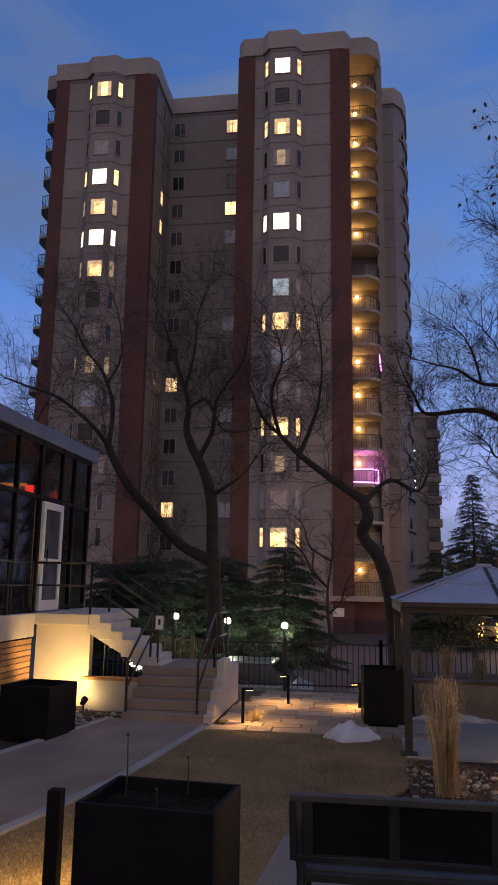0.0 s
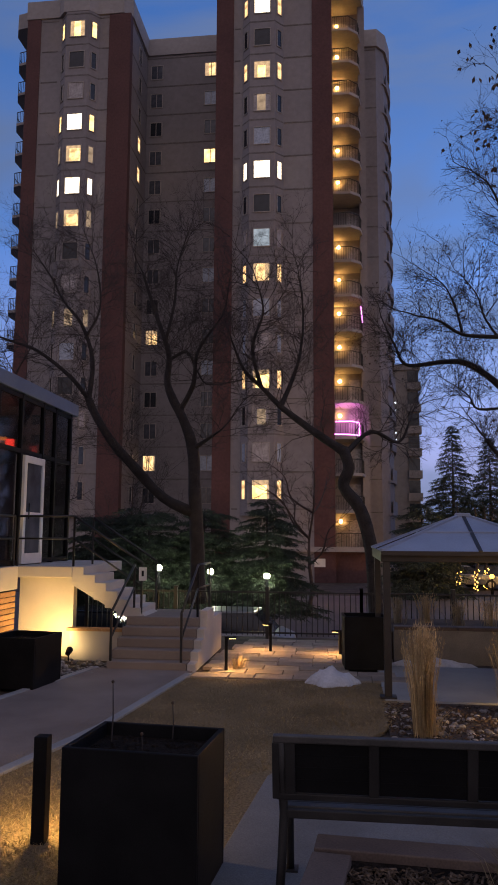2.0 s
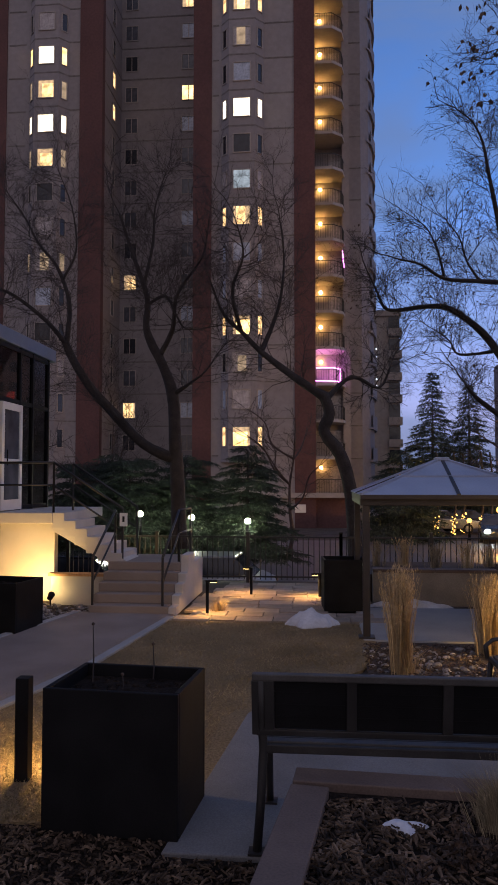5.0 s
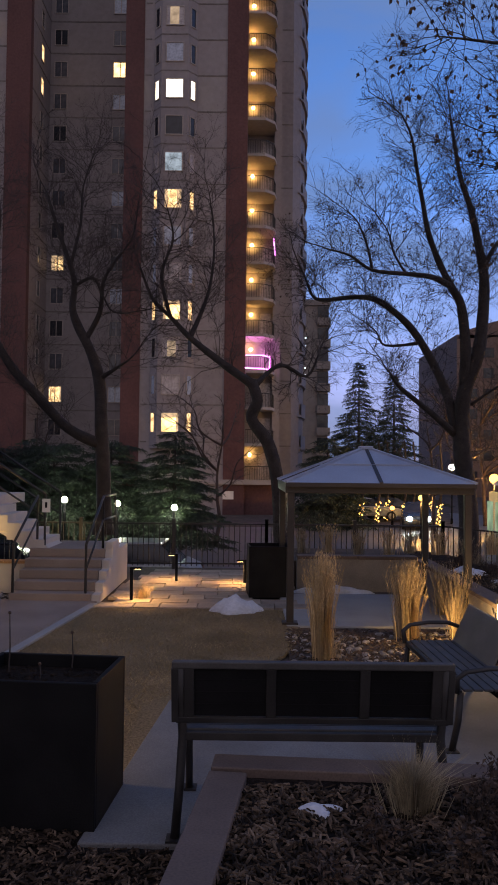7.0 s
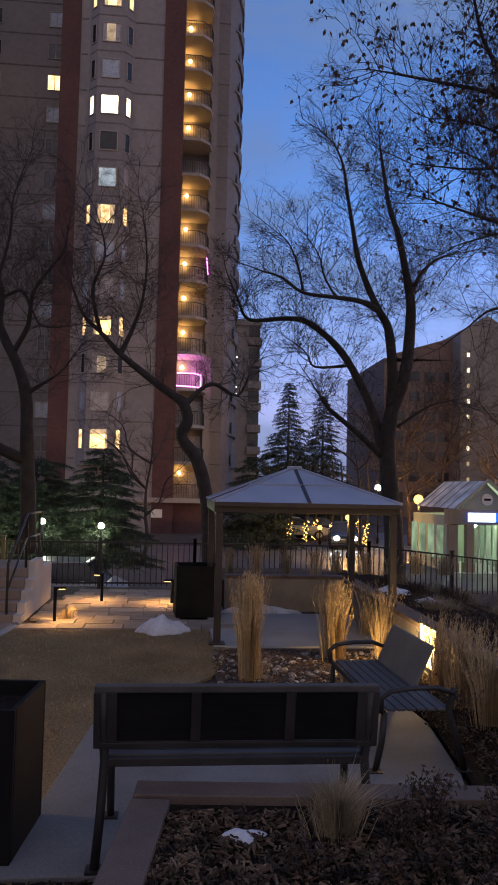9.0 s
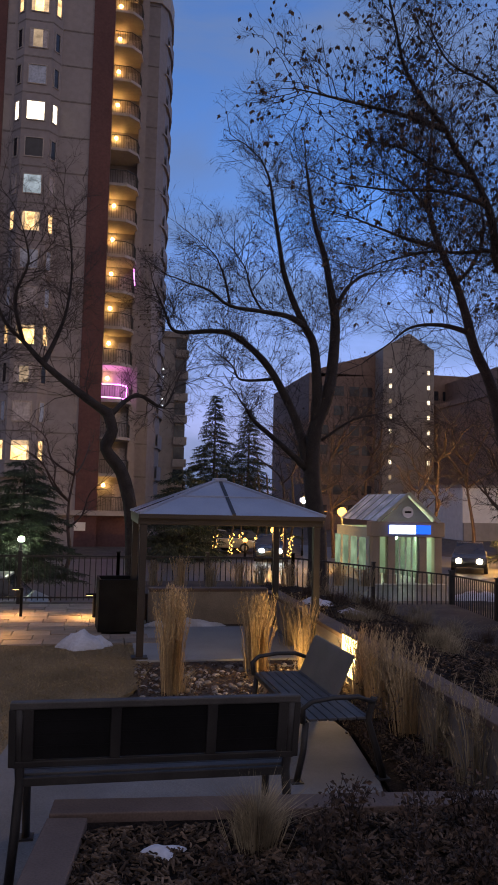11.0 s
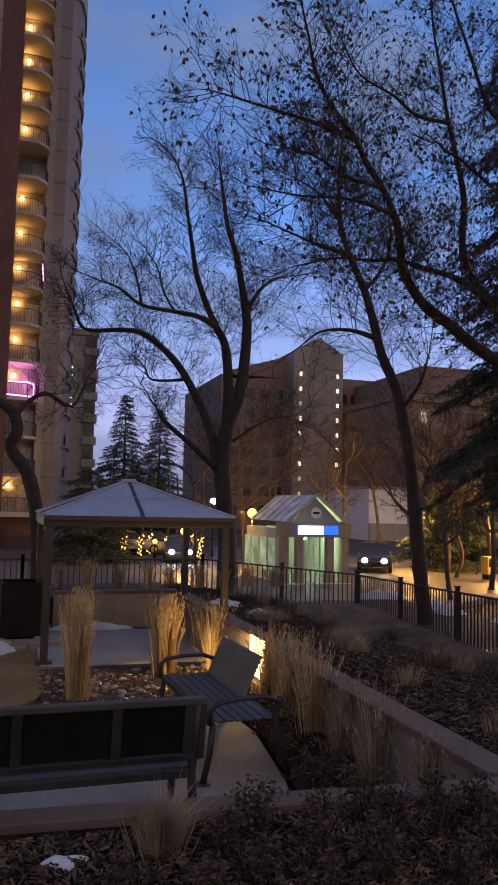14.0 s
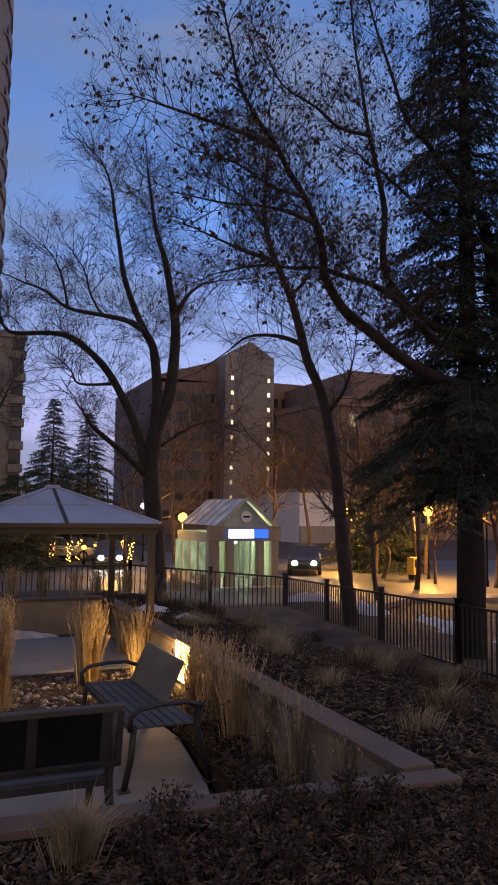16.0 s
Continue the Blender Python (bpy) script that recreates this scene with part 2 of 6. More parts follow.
M_DARKGL = surface("dark_glass", (0.014, 0.016, 0.022), (0.035, 0.04, 0.05), rough=0.08, scale=0.5, fine=2, bump=0)
M_DUSKGL = surface("dusky_glass", (0.055, 0.06, 0.075), (0.11, 0.118, 0.14), rough=0.1, scale=0.7, fine=3, bump=0)
M_CURT = surface("curtained_glass", (0.34, 0.31, 0.31), (0.48, 0.44, 0.43), rough=0.15, scale=1.3, fine=6, bump=0)
M_CURTB = surface("pale_blind_glass", (0.32, 0.37, 0.46), (0.45, 0.51, 0.60), rough=0.12, scale=1.0, fine=6, bump=0)
M_BARK = surface("bark", (0.020, 0.0155, 0.013), (0.046, 0.036, 0.030), scale=5, fine=40, bump=0.9, contrast=0.4, depth=0.03)
M_BARKR = surface("reddish_bark", (0.042, 0.027, 0.023), (0.08, 0.054, 0.046), scale=5, fine=40, bump=0.9, contrast=0.4, depth=0.03)
M_TWIG = surface("twig", (0.028, 0.022, 0.02), (0.055, 0.043, 0.038), scale=4, fine=30, bump=0)
M_NEEDLE = surface("spruce_needles", (0.016, 0.026, 0.018), (0.042, 0.06, 0.038), scale=2, fine=20, bump=0, rnd=0.4, island=True)
M_LEAFD = surface("dead_leaf", (0.035, 0.022, 0.015), (0.11, 0.07, 0.045), scale=3, fine=20, bump=0, rnd=0.5, island=True)
M_REED = surface("straw_plume", (0.38, 0.28, 0.15), (0.55, 0.42, 0.24), scale=3, fine=30, bump=0, rnd=0.3, island=True)
M_TUFT = surface("grey_tuft", (0.24, 0.195, 0.12), (0.38, 0.315, 0.20), scale=3, fine=30, bump=0, rnd=0.35, island=True)
M_WOOD = surface("cedar_slats", (0.26, 0.135, 0.06), (0.40, 0.22, 0.10), scale=3, fine=40, bump=0.3, rnd=0.2)
M_WHITE = surface("white_frame", (0.66, 0.65, 0.62), (0.76, 0.75, 0.72), rough=0.45, scale=2, fine=60, bump=0.05, contrast=0.05)
M_KIOSK = surface("kiosk_stone", (0.24, 0.20, 0.15), (0.31, 0.26, 0.195), scale=1, fine=20, bump=0.2, contrast=0.12)
M_KWALL = surface("kiosk_panel", (0.30, 0.34, 0.29), (0.38, 0.42, 0.36), scale=1, fine=20, bump=0.1, contrast=0.1)
M_KROOF = surface("snowy_metal_roof", (0.30, 0.33, 0.36), (0.74, 0.77, 0.80), scale=1.3, fine=8, bump=0.3, contrast=0.2)
M_ROCK = surface("river_rock", (0.17, 0.155, 0.14), (0.36, 0.33, 0.30), scale=4, fine=40, bump=0.3, rnd=0.45, island=True)
M_FASCIA = surface("blue_fascia", (0.085, 0.125, 0.20), (0.125, 0.175, 0.26), rough=0.5, scale=1, fine=40, bump=0.05, contrast=0.1)
M_GLASS = glassy("clear_glass", (0.85, 0.9, 0.92))
M_TINT = glassy("tinted_glass", (0.42, 0.43, 0.45))
M_TINT.node_tree.nodes["Principled BSDF"].inputs["IOR"].default_value = 1.8
M_CARS = surface("silver_car_paint", (0.26, 0.27, 0.28), (0.30, 0.31, 0.32), rough=0.3, metal=0.6, scale=1, fine=20, bump=0)
M_CARD = surface("dark_car_paint", (0.02, 0.022, 0.026), (0.03, 0.032, 0.036), rough=0.25, metal=0.3, scale=1, fine=20, bump=0)
M_TYRE = surface("tyre_rubber", (0.012, 0.012, 0.012), (0.02, 0.02, 0.02), scale=4, fine=40, bump=0.2)

E_WIN = glowing("room_warm", (1.0, 0.72, 0.36), 1.5, 0.55, 1.6, (1.0, 0.5, 0.16))
E_WINW = glowing("room_bright", (1.0, 0.86, 0.60), 3.2, 0.3, 1.2)
E_WINY = glowing("room_yellow", (1.0, 0.74, 0.30), 2.6, 0.4, 1.4, (1.0, 0.55, 0.14))
E_WINP = glowing("room_dim", (0.95, 0.68, 0.44), 0.36, 0.35, 1.8)
E_CURT = glowing("lit_curtain", (1.0, 0.66, 0.36), 0.62, 0.25, 3.0)
E_WINC = glowing("room_cool", (0.62, 0.72, 0.80), 0.42, 0.4, 1.5)
E_LAMP = glowing("balcony_bulb", (1.0, 0.52, 0.13), 48)
E_SODIUM = glowing("sodium_globe", (1.0, 0.44, 0.07), 5)
E_STREETW = glowing("white_globe", (1.0, 0.95, 0.82), 45)
E_PATH = glowing("path_light", (1.0, 0.64, 0.22), 6)
E_BOLL = glowing("bollard_strip", (1.0, 0.6, 0.22), 1.0)
E_PANEL = glowing("wall_light_lens", (1.0, 0.66, 0.22), 7.0, 0.6, 9)
E_PINK = glowing("pink_string_lights", (0.95, 0.22, 0.85), 5)
E_BLUE = glowing("blue_sign", (0.02, 0.12, 0.95), 1.3)
E_SIGNW = glowing("white_sign", (0.75, 0.88, 1.0), 2.6)
E_KIOSK = glowing("kiosk_tube", (0.72, 1.0, 0.62), 4)
E_KSIDE = glowing("kiosk_side_pane", (0.62, 0.85, 0.52), 0.28, 0.4, 1.2)
E_HEAD = glowing("headlight_lens", (1.0, 0.80, 0.48), 30)
E_HEADC = glowing("cool_headlight_lens", (0.85, 1.0, 0.95), 60)
E_RED = glowing("red_sign", (1.0, 0.05, 0.03), 2.0)
E_ORANGE = glowing("orange_cove", (1.0, 0.28, 0.06), 0.8)
E_FLOOD = glowing("flood_lens", (1.0, 0.72, 0.28), 55)
E_LOT = glowing("lot_lamp", (0.90, 1.0, 0.55), 90)
E_WRAP = glowing("tree_wrap_lights", (1.0, 0.55, 0.12), 3.0)
E_FARW = glowing("far_window", (1.0, 0.80, 0.52), 1.6)
E_FARD = glowing("far_window_dim", (1.0, 0.72, 0.42), 0.35)


# ================= the setting =================
def fence_x(y):
    """The street fence's line, right of the garden."""
    return 7.3 + 0.0986 * (y - 9.18)


def fence_z(y):
    """The foot of the street fence, which falls with the street."""
    return -0.13 - 0.034 * (y - 9.2)


def smooth01(a):
    a = min(max(a, 0.0), 1.0)
    return a * a * (3 - 2 * a)


def ground_z(x, y):
    away = max((y - 16.6) / 6.0, (x - fence_x(min(y, 16.5)) - 0.5) / 7.0)
    return -1.2 * smooth01(away)


def make_ground():
    xs = [-2000, -600, -200, -80, -40, -20] + [-12 + 0.75 * i for i in range(44)] + [24, 30, 40, 60, 120, 300, 800, 2000]
    ys = [-1500, -300, -60, -20, -8] + [-4 + 0.75 * i for i in range(42)] + [30, 36, 45, 60, 90, 150, 300, 800, 2500]
    g = Geo()
    for y in ys:
        for x in xs:
            g.v.append((x, y, ground_z(x, y) - 0.03))
    w = len(xs)
    for j in range(len(ys) - 1):
        for i in range(w - 1):
            g.f.append([j * w + i, j * w + i + 1, (j + 1) * w + i + 1, (j + 1) * w + i])
    return setting("ground", g, M_SOIL, "brown winter earth of the garden and street verge", "ground", smooth=True)


make_ground()


def flat(name, pts, z0, z1, material, label, category, bevel=0.0):
    return setting(name, Geo().prism(pts, z0, z1), material, label, category, bevel=bevel)


flat("lawn", [(-3.3, 6.2), (-2.86, 8.6), (-2.5, 11.7), (0.5, 11.7), (0.75, 10.2), (0.45, 8.9), (-0.6, 7.2), (-0.95, 4.74), (-3.6, 4.74)],
     -0.02, 0.02, M_LAWN, "dormant brown lawn between walkway and benches", "lawn")
flat("walkway", [(-3.95, 3.0), (-3.3, 6.6), (-2.83, 8.6), (-2.48, 11.95), (-2.4, 12.3), (-4.0, 12.3), (-4.55, 9.6), (-5.4, 7.4), (-8.5, 4.5), (-8.5, 3.0)],
     -0.02, 0.035, M_WALK, "worn concrete walkway leading to the stairs", "walkway", bevel=0.01)
flat("kerb_edge", [(-3.3, 6.6), (-2.83, 8.6), (-2.48, 11.95), (-2.36, 11.95), (-2.71, 8.58), (-3.18, 6.56)], -0.02, 0.05, M_CONC,
     "concrete edge strip along the walkway", "kerb", bevel=0.008)
flat("kerb_edge", [(-4.0, 12.3), (-4.55, 9.6), (-5.4, 7.4), (-8.5, 4.5), (-8.5, 4.66), (-5.5, 7.46), (-4.67, 9.63), (-4.12, 12.3)], -0.02, 0.05, M_CONC,
     "concrete edge strip along the walkway", "kerb", bevel=0.008)
flat("bench_pad", [(-0.97, 4.42), (-0.72, 7.1), (-0.55, 7.5), (0.6, 7.75), (1.3, 8.2), (2.3, 8.45), (2.42, 7.1), (2.25, 5.8), (1.9, 4.42)],
     -0.02, 0.03, M_PAD, "pale concrete pad under the benches", "paving", bevel=0.01)
flat("gazebo_floor", [(0.55, 10.5), (3.1, 10.5), (3.1, 13.2), (0.55, 13.2)], -0.02, 0.03, M_CONC, "grey concrete floor under the gazebo", "paving", bevel=0.01)
flat("gravel_ground", [(0.5, 8.3), (2.9, 8.6), (2.9, 10.45), (0.75, 10.45), (0.5, 9.2)], -0.02, 0.012, M_SOIL, "earth and river rock between benches and gazebo", "gravel")
flat("mulch_ground", [(-0.35, 1.5), (-0.35, 4.38), (-0.95, 4.4), (-0.93, 4.72), (-3.58, 4.72), (-3.58, 1.5)], -0.02, 0.014, M_MULCH,
     "dark bark mulch beside the raised bed", "mulch")
flat("trough_ground", [(1.9, 4.4), (3.0, 4.2), (3.05, 13.4), (2.95, 10.4), (2.45, 8.5), (2.45, 7.1), (2.28, 5.7)], -0.02, 0.03, M_MULCH,
     "dark mulch strip along the retaining wall", "mulch")


def retaining(name, line, w, h, label):
    """A wall of board-marked concrete with a brown coping along a line."""
    base = thing(name, label, "retaining wall", kind="structure")
    for (x0, y0), (x1, y1) in zip(line, line[1:]):
        part("wall_body", Geo().beam((x0, y0, h / 2 - 0.06), (x1, y1, h / 2 - 0.06), w, h + 0.0), M_CONCD, base)
        n = max(1, round(math.dist((x0, y0), (x1, y1)) / 1.3))
        for k in range(n):
            a, b = (k + 0.004) / n, (k + 0.996) / n
            part("coping", Geo().beam((x0 + (x1 - x0) * a, y0 + (y1 - y0) * a, h - 0.03), (x0 + (x1 - x0) * b, y0 + (y1 - y0) * b, h - 0.03), w + 0.05, 0.06),
                 M_COPE, base, bevel=0.008)
    return base


retaining("wall_street_bed", [(3.22, 14.0), (3.2, 9.0), (3.14, 4.22)], 0.22, 0.56, "long low concrete retaining wall with brown coping")
retaining("wall_rear_bed", [(0.9, 13.9), (3.1, 13.9)], 0.22, 0.62, "low concrete wall behind the gazebo")
retaining("wall_near_bed", [(-0.19, 4.315), (3.3, 4.05)], 0.15, 0.55, "low wall with wide brown coping around the mulch bed")
retaining("wall_near_bed_side", [(-0.095, 4.165), (-0.46, 1.2)], 0.16, 0.55, "low wall with wide brown coping beside the mulch bed")
flat("near_bed_soil", [(-0.02, 4.2), (3.25, 4.06), (9.0, 4.2), (9.0, -3.0), (-0.5, -3.0), (-0.40, 1.2)], 0.0, 0.50, M_MULCH, "raised bed of dark bark mulch", "mulch bed")


def bed_z(s, y):
    """Height of the sloping bed: s runs from the low wall (0) to the fence (1)."""
    return 0.46 + (fence_z(y) - 0.42) * smooth01(s * 1.02)


def street_bed():
    g = Geo()
    nx, ny = 14, 24
    for j in range(ny + 1):
        y = 4.0 + 12.2 * j / ny
        x0, x1 = 3.27, fence_x(y) + 0.15
        for i in range(nx + 1):
            s = i / nx
            z = bed_z(s, y) + 0.05 * noise.noise((x0 + (x1 - x0) * s, y, 0.3)) * (0 if i in (0, nx) else 1)
            g.v.append((x0 + (x1 - x0) * s, y, z))
    for j in range(ny):
        for i in range(nx):
            a = j * (nx + 1) + i
            g.f.append([a, a + 1, a + nx + 2, a + nx + 1])
    return setting("street_bed_soil", g, M_MULCH, "sloping bed of dark mulch below the street fence", "mulch bed", smooth=True)


street_bed()
flat("rear_bed_soil", [(0.8, 14.0), (3.25, 14.0), (3.25, 16.2), (0.8, 16.2)], 0.0, 0.5, M_SOIL, "raised earth bed behind the gazebo", "planting bed")
setting("kerb", Geo().beam((fence_x(5.0), 5.0, fence_z(5.0) - 0.01), (fence_x(16.3), 16.3, fence_z(16.3) - 0.01), 0.16, 0.14), M_CONC, "concrete kerb under the street fence", "kerb", bevel=0.01)
flat("street", [(-60, 24), (14, 24), (17, 26), (60, 14), (60, 40), (24, 46), (16, 60), (12, 44), (-60, 40)], -1.22, -1.17, M_ROAD,
     "wet dark asphalt street beyond the garden", "road")
flat("pavement", [(-60, 22.4), (14, 22.4), (17.2, 24.4), (60, 12.4), (60, 13.8), (17.2, 25.9), (13.8, 23.8), (-60, 23.8)], -1.25, -1.05, M_WALK,
     "concrete pavement along the street", "pavement")

# ================= the apartment tower =================
FLOOR_H, ROW0 = 2.75, 6.17          # storey height; head of the lowest row of windows
PARAPET = 47.2


def window(parent, x, y, ztop, w, h, pane, turn=0.0, name="window", mullion=False):
    """A window with its frame, set 3 cm proud of the wall; it faces -y, turned about z."""
    at = pose(x, y, ztop - h, 0, 0, turn)
    g = Geo()
    g.box(-w / 2 - 0.07, -0.07, -0.07, -w / 2, 0.02, h + 0.07).box(w / 2, -0.07, -0.07, w / 2 + 0.07, 0.02, h + 0.07)
    g.box(-w / 2, -0.07, -0.07, w / 2, 0.02, 0.0).box(-w / 2, -0.07, h, w / 2, 0.02, h + 0.07)
    if mullion:
        g.box(-0.03, -0.05, 0, 0.03, 0.02, h)
    fr = part(name, g, M_WFRAME, parent, at=at)
    part("pane", Geo().box(-w / 2, -0.02, 0, w / 2, 0.01, h), pane, fr)
    if pane in (E_WIN, E_WINY, E_WINP) and w > 0.9:
        rn = random.Random(int(x * 31 + ztop * 17))
        for sg in (-1, 1):
            if rn.random() < 0.75:
                cw = rn.uniform(0.12, 0.3) * w
                a, b = (-w / 2, -w / 2 + cw) if sg < 0 else (w / 2 - cw, w / 2)
                part("curtain", Geo().box(a, -0.026, 0, b, -0.021, h), E_CURT if pane is not E_WINP else M_CURT, fr)
        if rn.random() < 0.5:
            part("blind", Geo().box(-w / 2, -0.03, h * rn.uniform(0.7, 0.85), w / 2, -0.027, h), E_CURT if pane is not E_WINP else M_CURT, fr)
    return fr


def bay_stack(parent, xc, yw, states, side_states):
    """A column of bay windows: a projecting stack with a wide pane in front and narrow ones at the slanted sides."""
    x0, x1, f0, f1, yf = xc - 1.62, xc + 1.62, xc - 0.98, xc + 0.98, yw - 0.72
    part("bay", Geo().prism([(x0, yw + 0.1), (x0, yw), (f0, yf), (f1, yf), (x1, yw), (x1, yw + 0.1)], 3.6, PARAPET - 1.6), M_TOWER, parent)
    a = math.degrees(math.atan2(0.72, 0.64))
    for i in range(15):
        zt = ROW0 + FLOOR_H * i
        window(parent, xc, yf, zt, 1.22, 1.36, states[i])
        window(parent, (x0 + f0) / 2, (yw + yf) / 2, zt, 0.42, 1.36, side_states[i], -a)
        window(parent, (x1 + f1) / 2, (yw + yf) / 2, zt, 0.42, 1.36, side_states[i], a)
        part("joint", Geo().prism([(x0 - 0.02, yw), (f0 - 0.01, yf - 0.02), (f1 + 0.01, yf - 0.02), (x1 + 0.02, yw)], zt + 0.62, zt + 0.72), M_JOINT, parent)


def tower():
    t = thing("apartment_tower", "tall beige apartment tower with red brick strips and lit bay windows", "building")
    L0, L1, R0, R1 = -25.95, -17.1, -9.45, -0.45
    yl, yb, yr, back = 56.6, 62.5, 55.5, 78.0
    low = -1.3
    part("left_wall", Geo().box(L0, yl, low, L1, back, PARAPET - 1.6), M_TOWER, t)
    part("middle_wall", Geo().box(L1, yb, low, R0, back, PARAPET - 1.6), M_TOWER, t)
    part("right_wall", Geo().box(R0, yr, low, R1, back, PARAPET - 1.6), M_TOWER, t)
    part("balcony_wall", Geo().box(R1, 58.9, low, 2.3, back, PARAPET - 1.6), M_TOWER, t)
    rnd = [(2.3, 63.4), (3.5, 63.4), (4.2, 64.3), (4.7, 66.4), (4.9, 69), (4.7, 72), (4.0, 75), (2.3, 76)]
    part("round_wall", Geo().prism(rnd, low, PARAPET - 1.6), M_TOWER, t)
    # cornices, 12 cm proud of the walls
    o = 0.14
    c = PARAPET - 1.6
    part("cornice", Geo().prism([(L0 - o, yl - o), (-23.2, yl - o), (-22.6, yl - 0.75), (-20.4, yl - 0.75), (-19.8, yl - o), (L1 - 0.5, yl - o), (L1 + o, yl + 0.5), (L1 + o, back), (L0 - o, back)], c, PARAPET), M_TOWERT, t)
    part("cornice", Geo().box(L1 + o, yb - o, c, R0 - o, back, PARAPET), M_TOWERT, t)
    part("cornice", Geo().prism([(R0 - o, yr + 0.5), (R0 + 0.3, yr - o), (-7.5, yr - o), (-6.95, yr - 0.85), (-4.75, yr - 0.85), (-4.2, yr - o), (R1 - 0.3, yr - o), (R1 + o, yr + 0.6), (R1 + o, back), (R0 - o, back)], c, PARAPET), M_TOWERT, t)
    part("cornice", Geo().prism([(R1 + o, 56.3), (1.2, 56.3), (2.0, 57.1), (2.3, 58.9), (2.3, back), (R1 + o, back)], c, PARAPET), M_TOWERT, t)
    part("cornice", Geo().prism([(2.3, 63.2), (3.6, 63.2), (4.4, 64.2), (4.9, 66.4), (5.1, 69), (4.9, 72), (4.2, 75), (2.3, 76.2)], c, PARAPET), M_TOWERT, t)
    # brick strips
    for x0, x1, y in ((L0 - 0.06, L0 + 1.1, yl), (L1 - 1.75, L1 + 0.1, yl), (R0 - 0.1, R0 + 1.3, yr), (R1 - 1.45, R1 + 0.1, yr)):
        part("brick_strip", Geo().box(x0, y - 0.10, low, x1, y + 0.6, c - 0.05), M_RED, t, "dark red brick strip")
    # panel joints, storey by storey
    js = [Geo().box(a, y - 0.03, 0, b, y + 0.02, 0.10).mesh("joint", M_JOINT) for a, b, y in
          ((L0 + 1.25, -23.3, yl), (-19.9, L1 - 1.55, yl), (L1, R0, yb), (R0 + 1.4, -7.6, yr), (-4.1, R1 - 1.3, yr), (2.3, 3.5, 63.4))]
    js.append(Geo().box(L1 - 0.02, yl + 0.6, 0, L1 + 0.03, yb, 0.10).mesh("joint", M_JOINT))
    for i in range(-1, 15):
        for me in js:
            part("joint", me, M_JOINT, t, at=pose(0, 0, ROW0 + FLOOR_H * i + 0.62))
    # lit and unlit rooms, from the lowest row up
    D, C, B, P, W, Y, R, K = M_DARKGL, M_CURT, M_CURTB, E_WINP, E_WINW, E_WINY, E_WIN, E_WINC
    bay_stack(t, -5.78, yr, [Y, C, P, Y, C, B, R, K, D, W, B, P, Y, D, W],
              [R, B, D, R, B, B, R, C, D, W, D, D, R, D, R])
    bay_stack(t, -21.35, yl, [D, C, B, D, B, P, C, D, R, W, R, W, C, D, Y],
              [D, D, C, D, D, P, D, D, P, W, P, Y, D, D, Y])
    left_col = {5: R, 1: R}
    right_col = {14: R, 11: Y}
    for i in range(15):
        zt = ROW0 + FLOOR_H * i - 0.1
        window(t, -16.2, yb, zt, 1.0, 1.25, left_col.get(i, (D, M_DUSKGL, M_DUSKGL)[i % 3]), mullion=True)
        window(t, -11.2, yb, zt, 1.1, 1.25, right_col.get(i, (M_DUSKGL, B, M_DUSKGL)[i % 3]), mullion=True)
        window(t, L1, yl + 3.4, zt, 0.7, 1.25, R if i in (10, 11) else M_DUSKGL, 90)
    # balconies of the right-hand recess
    for i in range(-1, 15):
        zf = ROW0 + FLOOR_H * i - 2.1
        b = part("balcony", Geo().prism([(R1 + 0.12, 56.2), (1.0, 56.2), (1.75, 56.9), (2.1, 58.9), (R1 + 0.12, 58.9)], zf - 0.22, zf), M_TOWERT, t)
        rail = Geo()
        edge = [(R1 + 0.16, 56.27), (0.98, 56.27), (1.68, 56.95), (2.03, 58.85)]
        for (xa, ya), (xb, yb2) in zip(edge, edge[1:]):
            rail.beam((xa, ya, zf + 1.02), (xb, yb2, zf + 1.02), 0.05, 0.05)
            n = max(2, int(math.dist((xa, ya), (xb, yb2)) / 0.16))
            for k in range(n):
                x, y = xa + (xb - xa) * k / n, ya + (yb2 - ya) * k / n
                rail.box(x - 0.012, y - 0.012, zf, x + 0.012, y + 0.012, zf + 1.0)
        part("railing", rail, M_RAIL, b)
        part("balcony_door", Geo().box(0.75, 58.86, zf + 0.02, 1.6, 58.9, zf + 2.05), C, b, "curtained balcony door")
        if i not in (8, 1, 0):
            part("wall_lamp", Geo().ball((0.05, 58.72, zf + 1.93), 0.13), E_LAMP, b, "glowing bulb on the balcony wall")
    part("column", Geo().box(1.75, 58.0, low, 2.3, 58.9, c), M_TOWER, t)
    # balconies round the corner on both flanks
    for i in range(0, 15):
        zf = ROW0 + FLOOR_H * i - 2.1
        b = part("balcony", Geo().prism([(4.1, 63.9), (4.5, 64.6), (5.0, 67), (5.05, 70), (4.6, 70)], zf - 0.2, zf), M_TOWER, t)
        part("parapet", Geo().prism([(4.47, 64.6), (5.0, 67), (5.05, 70), (4.97, 70), (4.92, 67.05), (4.41, 64.7)], zf, zf + 1.0), M_TOWER, b)
        b = part("balcony", Geo().prism([(L0, yl + 0.9), (L0 - 1.3, yl + 1.2), (L0 - 1.75, yl + 2.2), (L0 - 1.75, yl + 4.5), (L0, yl + 4.5)], zf - 0.22, zf), M_TOWERT, t)
        g = Geo()
